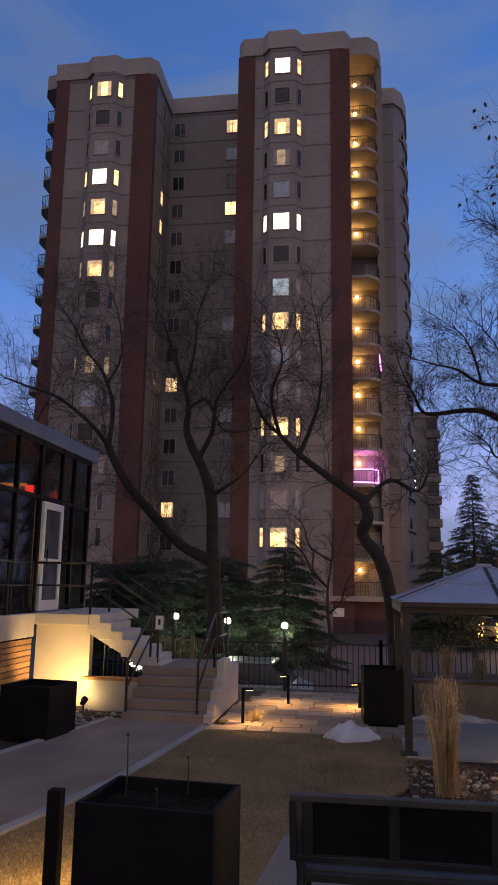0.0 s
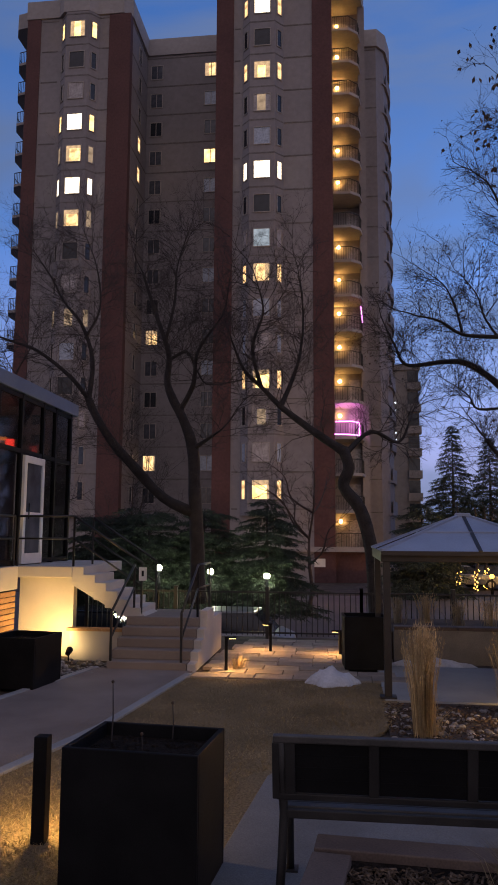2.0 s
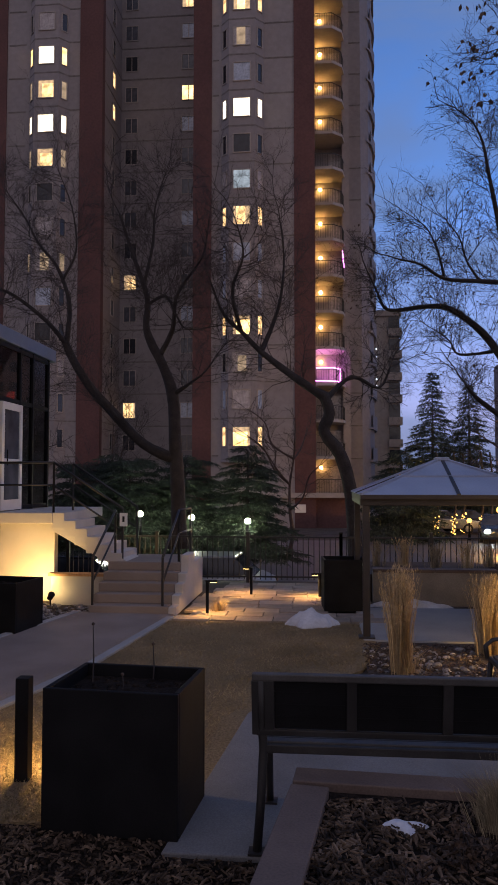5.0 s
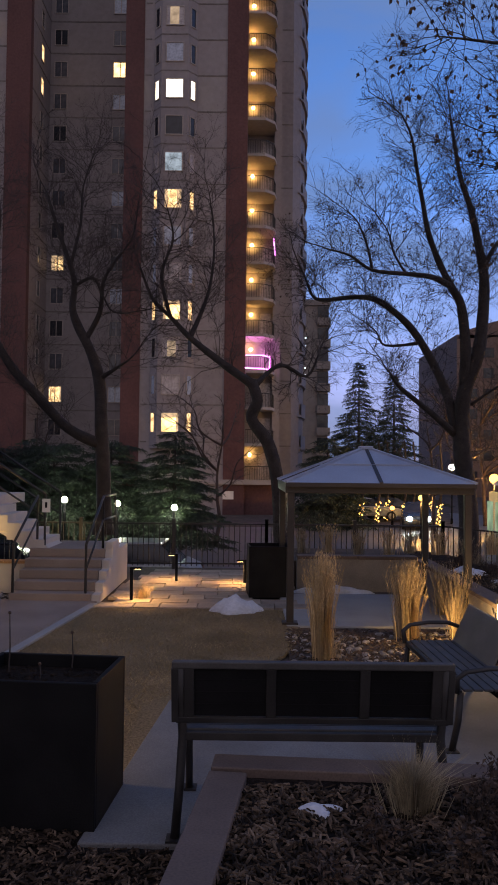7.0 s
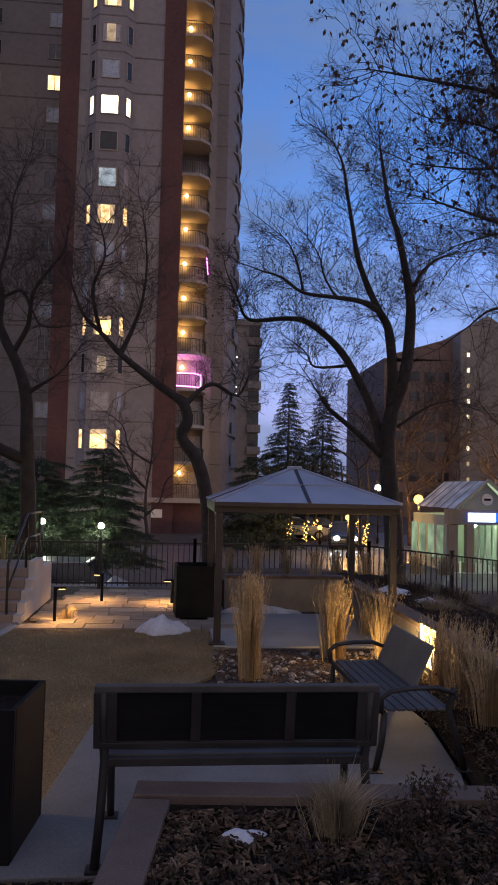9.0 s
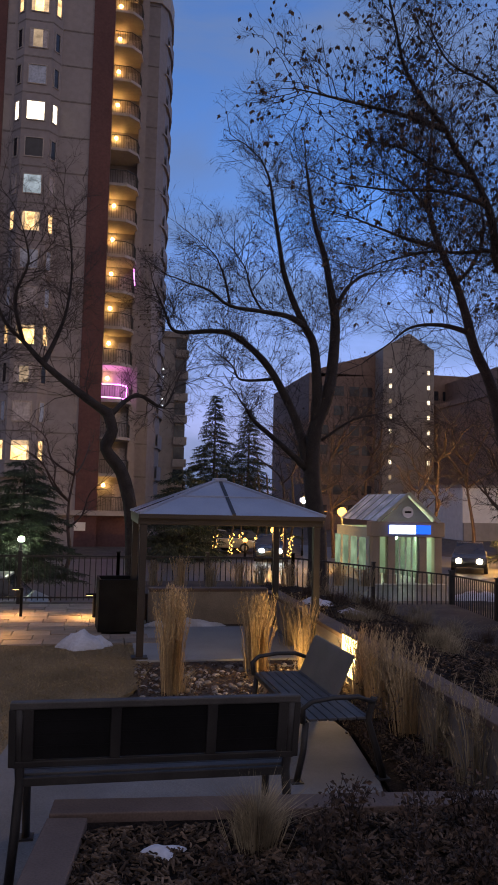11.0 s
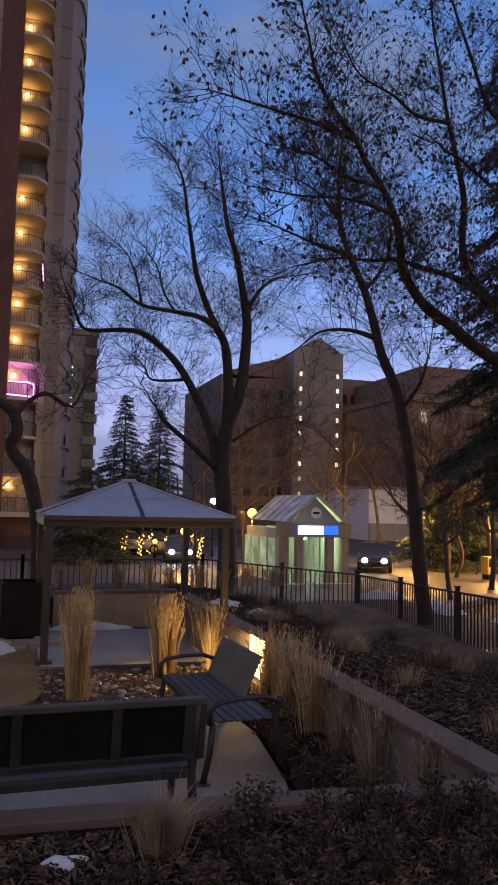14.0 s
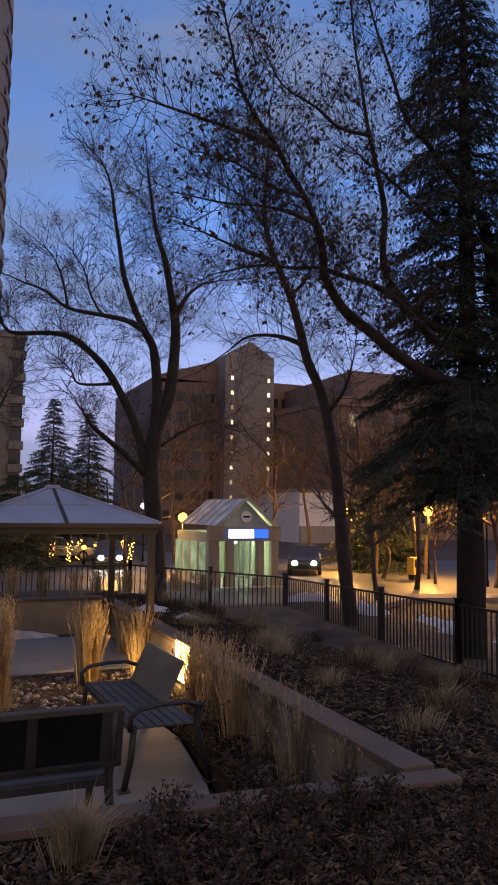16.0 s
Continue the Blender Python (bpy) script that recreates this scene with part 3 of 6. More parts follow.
        for (xa, ya), (xb, yb2) in (((L0, yl + 0.95), (L0 - 1.28, yl + 1.25)), ((L0 - 1.28, yl + 1.25), (L0 - 1.7, yl + 2.2)), ((L0 - 1.7, yl + 2.2), (L0 - 1.7, yl + 4.5))):
            g.beam((xa, ya, zf + 1.02), (xb, yb2, zf + 1.02), 0.05, 0.05)
            for k in range(8):
                x, y = xa + (xb - xa) * k / 8, ya + (yb2 - ya) * k / 8
                g.box(x - 0.015, y - 0.015, zf, x + 0.015, y + 0.015, zf + 1.0)
        part("railing", g, M_RAIL, b)
    part("balcony_cap", Geo().prism([(L0, yl + 0.7), (L0 - 1.4, yl + 1.0), (L0 - 1.9, yl + 2.0), (L0 - 1.9, yl + 4.7), (L0, yl + 4.7)], c, PARAPET - 0.2), M_TOWERT, t)
    # pink lights on one balcony, and the lit flank above it
    zf = ROW0 + FLOOR_H * 2 - 2.1
    s = Geo()
    for p, q in (((-0.3, 56.2, zf + 1.1), (0.98, 56.2, zf + 1.1)), ((0.98, 56.2, zf + 1.1), (1.5, 56.75, zf + 1.05)), ((-0.5, 56.2, zf + 0.15), (0.98, 56.2, zf + 0.1)), ((0.98, 56.2, zf + 0.1), (1.5, 56.75, zf + 0.1)),
                 ((-0.5, 56.2, zf + 1.1), (-0.5, 56.2, zf + 0.15)), ((1.5, 56.75, zf + 1.05), (1.5, 56.75, zf + 0.1))):
        s.beam(p, q, 0.075, 0.075)
    part("string_light", s, E_PINK, t, "pink string light round a balcony rail")
    part("string_light", Geo().beam((1.72, 56.85, ROW0 + FLOOR_H * 5 - 0.2), (1.85, 57.2, ROW0 + FLOOR_H * 5 - 1.4), 0.06, 0.06), E_PINK, t, "short pink string light")
    # white glints on the flank's edge, put in as small glowing balls
    for zz in (13.2, 13.9, 10.6, 11.2):
        part("flank_glint", Geo().ball((4.95, 66.9, zz), 0.07, 8, 6), E_SIGNW, t)
    # entrance band at the foot
    part("base_band", Geo().box(R0 - 0.2, yr - 0.35, 1.0, 2.2, yr + 0.2, 1.35), M_TOWERT, t)
    part("entrance_sign", Geo().box(-1.9, yr - 0.14, -0.1, -1.1, yr - 0.1, 0.5), M_WHITE, t, "small pale notice board")
    part("base_brick", Geo().box(-1.2, yr + 0.3, low, 2.2, yr + 0.8, 1.0), M_RED, t)
    return t


tower()


def slab_block(name, label, x0, y0, x1, y1, z1, wall, balconies=0, turn=0.0, centre=(0, 0)):
    b = thing(name, label, "building", at=pose(centre[0], centre[1], 0, 0, 0, turn))
    part("wall", Geo().box(x0, y0, -1.3, x1, y1, z1), wall, b)
    part("roof", Geo().box(x0 - 0.25, y0 - 0.25, z1, x1 + 0.25, y1 + 0.25, z1 + 0.7), wall, b)
    return b


# the lower block that shows past the tower's flank
nb = slab_block("apartment_block", "plain grey apartment block with stacked balconies behind the tower", 1.0, 92, 9.6, 112, 22.3, M_FARC)
for i in range(8):
    z = 0.9 + 2.7 * i
    bal = part("balcony", Geo().box(8.2, 91.5, z, 9.85, 93.0, z + 0.95), M_FARC, nb)
    part("shadowed_opening", Geo().box(8.3, 91.9, z + 0.95, 9.62, 91.99, z + 2.4), M_DARKGL, nb)
    for x in (3.0, 5.8):
        window(nb, x, 92, z + 2.2, 1.4, 1.3, M_DARKGL if (i + int(x)) % 3 else M_CURT)

# the broad dark block beyond the street, with two columns of lit landing windows
fb = thing("brick_apartment_block", "broad dark brick apartment block with a gabled stair tower", "building")
fa = 95.0
fx = lambda az, d=fa: d * math.tan(radians(az))
part("wall", Geo().prism([(fx(15.9), fa + 3), (fx(21.0), fa + 3), (fx(21.0), fa + 25), (fx(15.9), fa + 25)], -1.3, 20.0), M_FARB, fb)
part("roof_slope", Geo().poly((fx(15.9), fa + 3, 19.4), (fx(21.0), fa + 3, 20.0), (fx(21.0), fa + 3, 23.1), (fx(16.6), fa + 3, 20.6)), M_FARB, fb)
g = Geo()
a, b, m2, zt, zp = fx(21.0), fx(24.75), fx(22.9), 23.4, 25.6
g.v += [(x, y, z) for y in (fa, fa + 20) for x, z in ((a, -1.3), (b, -1.3), (b, zt), (m2, zp), (a, zt))]
g.f += [[0, 1, 2, 3, 4], [9, 8, 7, 6, 5], [0, 5, 6, 1], [1, 6, 7, 2], [2, 7, 8, 3], [3, 8, 9, 4], [4, 9, 5, 0]]
part("stair_tower", g, M_FARC, fb)
part("wall", Geo().box(fx(24.75), fa + 3, -1.3, fx(28.5), fa + 25, 20.6), M_FARB, fb)
part("roof_hut", Geo().box(fx(25.0), fa + 5, 20.6, fx(25.7), fa + 12, 21.6), M_FARB, fb)
for i in range(11):
    z = 20.0 - 2.05 * i
    for az, on in ((21.55, i % 3 != 2), (24.35, True)):
        w = part("stair_window", Geo().box(fx(az) - 0.17, fa - 0.06, z, fx(az) + 0.17, fa + 0.02, z + 0.55), E_FARW if on and i < 7 else E_FARD, fb)
for i in range(7):
    for az in (17.0, 18.2, 19.4, 20.4, 25.4, 26.4, 27.4):
        z = 17.0 - 2.7 * i
        part("window", Geo().box(fx(az) - 0.7, fa + 2.93, z, fx(az) + 0.7, fa + 3.02, z + 1.3), M_DARKGL, fb)

# the block at the street's far side, half hidden by trees
sb = slab_block("brick_block", "reddish brick block with flat roof behind street trees", fx(29.6, 78), 78, 72, 100, 15.3, M_FARB)
part("upper_storey", Geo().box(fx(31.0, 78), 79, 16.0, 70, 98, 19.4), M_FARB, sb)
part("cornice", Geo().box(fx(29.3, 78), 77.6, 14.8, 72.3, 78.0, 15.3), M_FARB, sb)
for i in range(5):
    for k in range(6):
        x = fx(30.8, 78) + 3.2 * k
        w = window(sb, x, 78, 13.9 - 2.9 * i, 1.3, 1.5, E_WINP if (i * 5 + k * 3) % 7 == 0 else M_DARKGL, mullion=True)

low = thing("pale_low_building", "pale low building beyond the street trees", "building")
part("wall", Geo().box(fx(26.8, 72), 72, -1.3, fx(29.6, 72), 84, 4.2), M_WHITE, low)
part("roof", Geo().box(fx(26.7, 72), 71.8, 4.2, fx(29.7, 72), 84.2, 4.5), M_FARC, low)
part("base", Geo().box(fx(26.8, 72), 71.7, -1.3, fx(29.6, 72), 72, 0.6), M_FARC, low)

# ================= garden things =================
def planter(name, x0, y0, x1, y1, h, label, turn=0.0):
    cx, cy = (x0 + x1) / 2, (y0 + y1) / 2
    w, d = (x1 - x0) / 2, (y1 - y0) / 2
    t = thing(name, label, "planter", at=pose(cx, cy, 0.02, 0, 0, turn), group="black box planters")
    e = 0.035
    for a, b, c2, d2 in ((-w, -d, w, -d + e), (-w, d - e, w, d), (-w, -d + e, -w + e, d - e), (w - e, -d + e, w, d - e)):
        part("side_panel", Geo().box(a, b, 0, c2, d2, h), M_BLACK, t, bevel=0.006)
    part("soil", Geo().box(-w + e, -d + e, h - 0.2, w - e, d - e, h - 0.085), M_MULCH, t)
    cl = Geo()
    rc = random.Random(int(h * 100))
    for _ in range(60):
        r0 = rc.uniform(0.012, 0.04)
        cl.ball((rc.uniform(-w + 0.08, w - 0.08), rc.uniform(-d + 0.08, d - 0.08), h - 0.085), r0, 6, 4, 0.6)
    part("clods", cl, M_MULCH, t)["kind"] = "stuff"
    return t


planter("planter", -1.745, 4.585, -0.865, 5.275, 0.88, "large black metal planter with dry soil and stalks", -5)
planter("planter", -5.08, 10.45, -4.29, 11.24, 0.72, "black metal planter beside the wood-slat wall", -8)
planter("planter", 0.0, 12.75, 0.72, 13.45, 0.86, "black metal planter beside the gazebo", 4)


def bench(label, at, W=0.835, sheet=None):
    """A steel bench with panelled back and slatted seat; it faces +y, its middle at the origin."""
    t = thing("garden_bench", label, "bench", at=at, group="garden benches")
    for s in (-1, 1):
        part("leg", Geo().tube([(s * (W - 0.03), -0.37, 0), (s * (W - 0.05), -0.32, 0.28), (s * (W - 0.06), -0.25, 0.56), (s * (W - 0.05), -0.29, 0.76), (s * (W - 0.05), -0.30 if sheet else -0.345, 0.78 if sheet else 1.0)],
                               [0.028] * 5, 8), M_BENCH, t, smooth=True)
        part("leg", Geo().tube([(s * (W - 0.06), 0.34, 0), (s * (W - 0.06), 0.29, 0.28), (s * (W - 0.06), 0.27, 0.56)], [0.026] * 3, 8), M_BENCH, t, smooth=True)
        part("foot", Geo().box(s * (W - 0.03) - 0.05, -0.42, 0, s * (W - 0.03) + 0.05, -0.32, 0.012), M_BENCH, t)
        part("foot", Geo().box(s * (W - 0.06) - 0.05, 0.29, 0, s * (W - 0.06) + 0.05, 0.39, 0.012), M_BENCH, t)
        part("armrest", Geo().tube([(s * (W - 0.03), -0.28, 0.74), (s * (W - 0.01), -0.14, 0.80), (s * (W - 0.01), 0.06, 0.80), (s * (W - 0.01), 0.24, 0.77), (s * (W - 0.02), 0.31, 0.70), (s * (W - 0.05), 0.30, 0.56)],
                                   [0.024] * 6, 8), M_BENCH, t, smooth=True)
    # seat: rails and long slats
    part("seat_rail", Geo().box(-W + 0.04, -0.27, 0.535, W - 0.04, -0.235, 0.585), M_BENCH, t, bevel=0.006)
    part("seat_rail", Geo().box(-W + 0.04, 0.26, 0.535, W - 0.04, 0.295, 0.585), M_BENCH, t, bevel=0.006)
    for k in range(6):
        y = -0.225 + 0.081 * k
        part("seat_slat", Geo().box(-W + 0.04, y, 0.57, W - 0.04, y + 0.07, 0.594), M_SLAT, t, bevel=0.005)

    def back(x0, z0, x1, z1, d):
        f = lambda z: -0.349 + (1.03 - z) * (0.36 if sheet else 0.2)
        g = Geo()
        n = len(g.v)
        g.v += [(x, f(z) + o, z) for o in (-d / 2, d / 2) for x, z in ((x0, z0), (x1, z0), (x1, z1), (x0, z1))]
        g.f += [[n + i for i in q] for q in ((0, 1, 2, 3), (7, 6, 5, 4), (1, 0, 4, 5), (2, 1, 5, 6), (3, 2, 6, 7), (0, 3, 7, 4))]
        return g
    if not sheet:
        part("top_rail", back(-W, 0.985, W, 1.03, 0.06), M_SLAT, t, bevel=0.008)
        part("bottom_rail", back(-W + 0.02, 0.645, W - 0.02, 0.685, 0.045), M_BENCH, t, bevel=0.006)
    if sheet:
        part("back_sheet", back(W - 1.12, 0.56, W - 0.04, 1.03, 0.02), sheet, t, "plain grey metal back sheet")
        return t
    xs = (-W + 0.10, -W / 3 + 0.03, W / 3 + 0.03, W - 0.10)
    for x in xs:
        part("back_stile", back(x - 0.03, 0.685, x + 0.03, 0.985, 0.045), M_BENCH, t, bevel=0.005)
    for x in (-W + 0.015, W - 0.015):
        part("end_stile", back(x - 0.02, 0.65, x + 0.02, 0.985, 0.05), M_BENCH, t, bevel=0.005)
    for a, b in zip(xs, xs[1:]):
        part("back_panel", back(a + 0.03, 0.69, b - 0.03, 0.98, 0.014), M_BLACK, t, "dark perforated panel")
        for k in range(3):
            z = 0.76 + 0.075 * k
            part("panel_ridge", back(a + 0.03, z, b - 0.03, z + 0.008, 0.022), M_BLACK, t)
    return t


bench("dark steel bench with slatted seat on the concrete pad", pose(0.395, 4.84, 0.03))
bench("dark steel bench with a plain grey back beside the reeds", pose(1.9, 6.72, 0.03, 0, 0, 92) @ Matrix.Diagonal((1, 1, 0.81, 1)), W=0.88, sheet=M_SHEET)


def gazebo():
    x0, x1, y0, y1 = 0.52, 3.18, 10.58, 13.3
    t = thing("gazebo", "bronze metal gazebo with a pale hipped roof", "gazebo")
    for x in (x0 + 0.08, x1 - 0.08):
        for y in (y0 + 0.08, y1 - 0.08):
            p = part("post", Geo().box(x - 0.05, y - 0.05, 0.03, x + 0.05, y + 0.05, 1.93), M_BRONZE, t, bevel=0.01)
            part("base_plate", Geo().box(x - 0.11, y - 0.11, 0.03, x + 0.11, y + 0.11, 0.05), M_BRONZE, p)
    for a in ((x0, y0, x1, y0 + 0.12), (x0, y1 - 0.12, x1, y1), (x0, y0 + 0.12, x0 + 0.12, y1 - 0.12), (x1 - 0.12, y0 + 0.12, x1, y1 - 0.12)):
        part("beam", Geo().box(a[0], a[1], 1.86, a[2], a[3], 1.97), M_BRONZE, t, bevel=0.008)
    X0, X1, Y0, Y1, ze, za = x0 + 0.0, x1 + 0.0, y0 - 0.1, y1 + 0.1, 1.98, 2.52
    cx, cy = (X0 + X1) / 2, (Y0 + Y1) / 2
    for a in ((X0, Y0, X1, Y0 + 0.03), (X0, Y1 - 0.03, X1, Y1), (X0, Y0 + 0.03, X0 + 0.03, Y1 - 0.03), (X1 - 0.03, Y0 + 0.03, X1, Y1 - 0.03)):
        part("eave_trim", Geo().box(a[0], a[1], ze - 0.03, a[2], a[3], ze + 0.03), M_BRONZE, t)
    cs = [(X0, Y0), (X1, Y0), (X1, Y1), (X0, Y1)]
    s = 0.05
    for i in range(4):
        (ax, ay), (bx, by) = cs[i], cs[(i + 1) % 4]
        top = [(cx + (bx - cx) * s, cy + (by - cy) * s, za), (cx + (ax - cx) * s, cy + (ay - cy) * s, za)]
        m0 = ((ax + bx) / 2, (ay + by) / 2, ze + 0.03)
        mt = tuple((p + q) / 2 for p, q in zip(*top))
        g = Geo().poly((ax, ay, ze + 0.03), m0, mt, top[1])
        part("roof_panel", g, M_GROOF, t)
        part("roof_panel", Geo().poly(m0, (bx, by, ze + 0.03), top[0], mt), M_GROOF, t)
        part("rib", Geo().beam(m0, mt, 0.05, 0.03), M_BRONZE, t)
        part("hip", Geo().beam((ax, ay, ze + 0.04), (*top[1][:2], za + 0.01), 0.05, 0.03), M_GROOF, t)
        k = 0.5
        part("purlin", Geo().beam(tuple(a + (b - a) * k for a, b in zip((ax, ay, ze + 0.04), top[1])), tuple(a + (b - a) * k for a, b in zip((bx, by, ze + 0.04), top[0])), 0.04, 0.02), M_GROOF, t)
    part("cap", Geo().prism([(cx + (x - cx) * 0.08, cy + (y - cy) * 0.08) for x, y in cs], za - 0.02, za + 0.05), M_GROOF, t, bevel=0.02)
    return t


gazebo()


def fence(name, pts, h, label, step=0.115, post_step=2.0):
    """A picket fence along points (x, y, foot), which may fall with the ground."""
    t = thing(name, label, "fence")
    me = Geo().box(-0.009, -0.009, 0.08, 0.009, 0.009, h - 0.03).mesh("baluster", M_RAIL)
    g = Geo().box(-0.035, -0.035, -0.05, 0.035, 0.035, h + 0.06)
    g.box(-0.045, -0.045, h + 0.06, 0.045, 0.045, h + 0.085)
    pm2 = g.mesh("post", M_RAIL)
    for a, b in zip(pts, pts[1:]):
        a, b = Vector(a), Vector(b)
        ln = (b - a).length
        for zz in (h - 0.03, 0.14):
            part("rail", Geo().beam(a + Vector((0, 0, zz)), b + Vector((0, 0, zz)), 0.035, 0.035), M_RAIL, t)
        n = int(ln / step)
        ang = math.degrees(math.atan2(b.y - a.y, b.x - a.x))
        for k in range(1, n):
            part("baluster", me, M_RAIL, t, at=pose(*a.lerp(b, k / n), 0, 0, ang))
        m = max(1, round(ln / post_step))
        for k in range(m + 1):
            part("post", pm2, M_RAIL, t, at=pose(*a.lerp(b, k / m), 0, 0, ang))
    return t


fence("street_fence", [(fence_x(y), y, fence_z(y)) for y in (4.9, 9.05, 16.3)], 1.02, "black metal picket fence falling with the street", post_step=2.4)
fence("rear_fence", [(-5.6, 16.3, 0.0), (0.4, 16.3, 0.0), (4.2, 16.3, 0.0), (7.95, 16.3, -0.36)], 1.02, "black metal picket fence behind the garden", post_step=2.0)

# ================= stairs, terrace and clubhouse =================
def staircase():
    t = thing("staircase", "pale concrete stairs with two flights and landing", "stairs")
    x0, x1, y0 = -3.85, -2.52, 12.2
    for k in range(5):
        part("step", Geo().box(x0, y0 + 0.28 * k, 0.02 if k == 0 else 0.15 * k, x1, y0 + 0.28 * (k + 1) + (0.02 if k < 4 else 1.2), 0.15 * (k + 1)), M_WALK, t, bevel=0.012)
    # pale wall along the steps' open side
    g = Geo()
    prof = [(12.2, 0), (14.95, 0), (14.95, 0.7), (14.0, 0.7), (14.0, 0.88), (13.34, 0.88), (13.34, 0.74)]
    for k in (3, 2, 1, 0):
        prof += [(12.21 + 0.28 * (k + 1) + (0.0 if k < 3 else -0.02), 0.15 * (k + 1) - 0.01), (12.21 + 0.28 * k, 0.15 * (k + 1) - 0.01)]
    g.v += [(x, y, z) for x in (-2.515, -2.38) for y, z in prof]
    n = len(prof)
    g.f += [list(range(n)), list(range(2 * n - 1, n - 1, -1))] + [[k, n + k, n + (k + 1) % n, (k + 1) % n] for k in range(n)]
    part("cheek_wall", g, M_STUCCO, t, "pale stucco side wall", bevel=0.012)
    # second flight, rising to the terrace
    n, xa, xb, za, zb = 6, -3.62, -4.92, 0.75, 1.62
    for k in range(n):
        xs, xe = xa + (xb - xa) * k / n, xa + (xb - xa) * (k + 1) / n
        z = za + (zb - za) * (k + 1) / n
        part("step", Geo().box(xe - 0.02, 13.42, z - 0.30, xs, 14.6, z), M_STUCCO, t, bevel=0.008)
    part("stringer", Geo().beam((xa + 0.1, 13.9, za - 0.12), (xb, 13.9, zb - 0.22), 0.94, 0.2), M_STUCCO, t)
    return t


staircase()


def rails(name, label, runs, h=0.92):
    t = thing(name, label, "handrail", group="stair handrails")
    for a, b in runs:
        a, b = Vector(a), Vector(b)
        up = Vector((0, 0, h))
        part("top_rail", Geo().tube([a + up, b + up], [0.022, 0.022], 8), M_RAIL, t, smooth=True)
        part("mid_rail", Geo().tube([a + up * 0.55, b + up * 0.55], [0.018, 0.018], 8), M_RAIL, t, smooth=True)
        n = max(1, round((b - a).length / 1.1))
        for k in range(n + 1):
            p = a + (b - a) * k / n
            part("post", Geo().tube([p - Vector((0, 0, 0.03)), p + up], [0.022, 0.022], 8), M_RAIL, t)
    return t


rails("handrail", "black metal handrail beside the lower flight", [((-3.8, 12.25, 0.02), (-3.75, 13.45, 0.75))])
rails("handrail", "black metal handrail along the side wall", [((-2.62, 12.25, 0.02), (-2.58, 13.45, 0.75)), ((-2.58, 13.45, 0.75), (-2.56, 14.55, 0.75))])
rails("handrail", "black metal handrail of the upper flight", [((-3.62, 13.46, 0.78), (-4.92, 13.46, 1.62)), ((-3.62, 14.55, 0.78), (-4.92, 14.55, 1.62))])
rails("guard_rail", "black metal guard rail on the terrace edge", [((-4.92, 13.46, 1.62), (-6.0, 13.46, 1.62)), ((-6.05, 13.4, 1.62), (-6.05, 9.5, 1.62))])

terr = thing("terrace", "stucco terrace on walls with a wood-slat skirt", "terrace", kind="structure")
part("slab", Geo().box(-6.3, 13.4, 1.42, -4.92, 16.6, 1.62), M_STUCCO, terr, bevel=0.01)
part("support_wall", Geo().box(-6.0, 13.62, -0.02, -4.95, 13.8, 1.42), M_STUCCO, terr)
part("support_wall", Geo().box(-4.92, 14.5, -0.02, -3.9, 14.62, 0.3), M_STUCCO, terr)
part("low_wall", Geo().box(-4.85, 13.2, -0.02, -3.86, 13.32, 0.5), M_STUCCO, terr, bevel=0.008)
part("low_wall_cap", Geo().box(-4.9, 13.16, 0.5, -3.86, 13.36, 0.55), M_WOOD, terr, "wooden cap")
part("edge_beam", Geo().box(-6.4, 4.0, 1.2, -5.95, 13.4, 1.62), M_STUCCO, terr, bevel=0.01)
me = Geo().box(-0.015, -4.7, 0, 0.015, 4.7, 0.085).mesh("slat", M_WOOD)
for k in range(11):
    part("slat", me, M_WOOD, terr, at=pose(-6.0, 8.7, 0.08 + 0.1 * k))
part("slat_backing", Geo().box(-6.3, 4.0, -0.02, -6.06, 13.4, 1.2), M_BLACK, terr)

club = thing("glass_clubhouse", "dark glazed clubhouse with steel mullions and blue-grey roof edge", "building")
CX, CZ0, CZ1 = -6.1, 1.62, 4.9
part("roof", Geo().box(-14, 2.0, CZ1, CX + 0.06, 16.6, CZ1 + 0.28), M_FASCIA, club, "blue-grey metal roof edge", bevel=0.02)
part("floor", Geo().box(-14, 2.0, CZ0 - 0.2, CX - 0.05, 16.3, CZ0), M_CONC, club)
part("back_wall", Geo().box(-14, 2.0, CZ0, -13.8, 16.3, CZ1), M_BLACK, club)
part("end_wall", Geo().box(-13.8, 2.0, CZ0, CX - 0.1, 2.2, CZ1), M_BLACK, club)
mull = [16.25, 15.35, 14.68, 13.62, 12.6, 11.4, 10.0, 8.5, 7.0, 5.5, 4.0, 2.3]
for y in mull:
    part("mullion", Geo().box(CX - 0.07, y - 0.04, CZ0, CX + 0.03, y + 0.04, CZ1), M_BLACK, club, bevel=0.005)
for z in (CZ0 + 0.02, 3.75, CZ1 - 0.1):
    part("transom", Geo().box(CX - 0.06, 2.2, z, CX + 0.02, 16.25, z + 0.08), M_BLACK, club)
for a, b in zip(mull, mull[1:]):
    part("pane", Geo().box(CX - 0.03, b + 0.04, CZ0 + 0.1, CX - 0.01, a - 0.04, CZ1 - 0.1), M_TINT, club)
part("end_glass", Geo().box(-13.8, 16.2, CZ0, CX - 0.07, 16.25, CZ1), M_TINT, club)
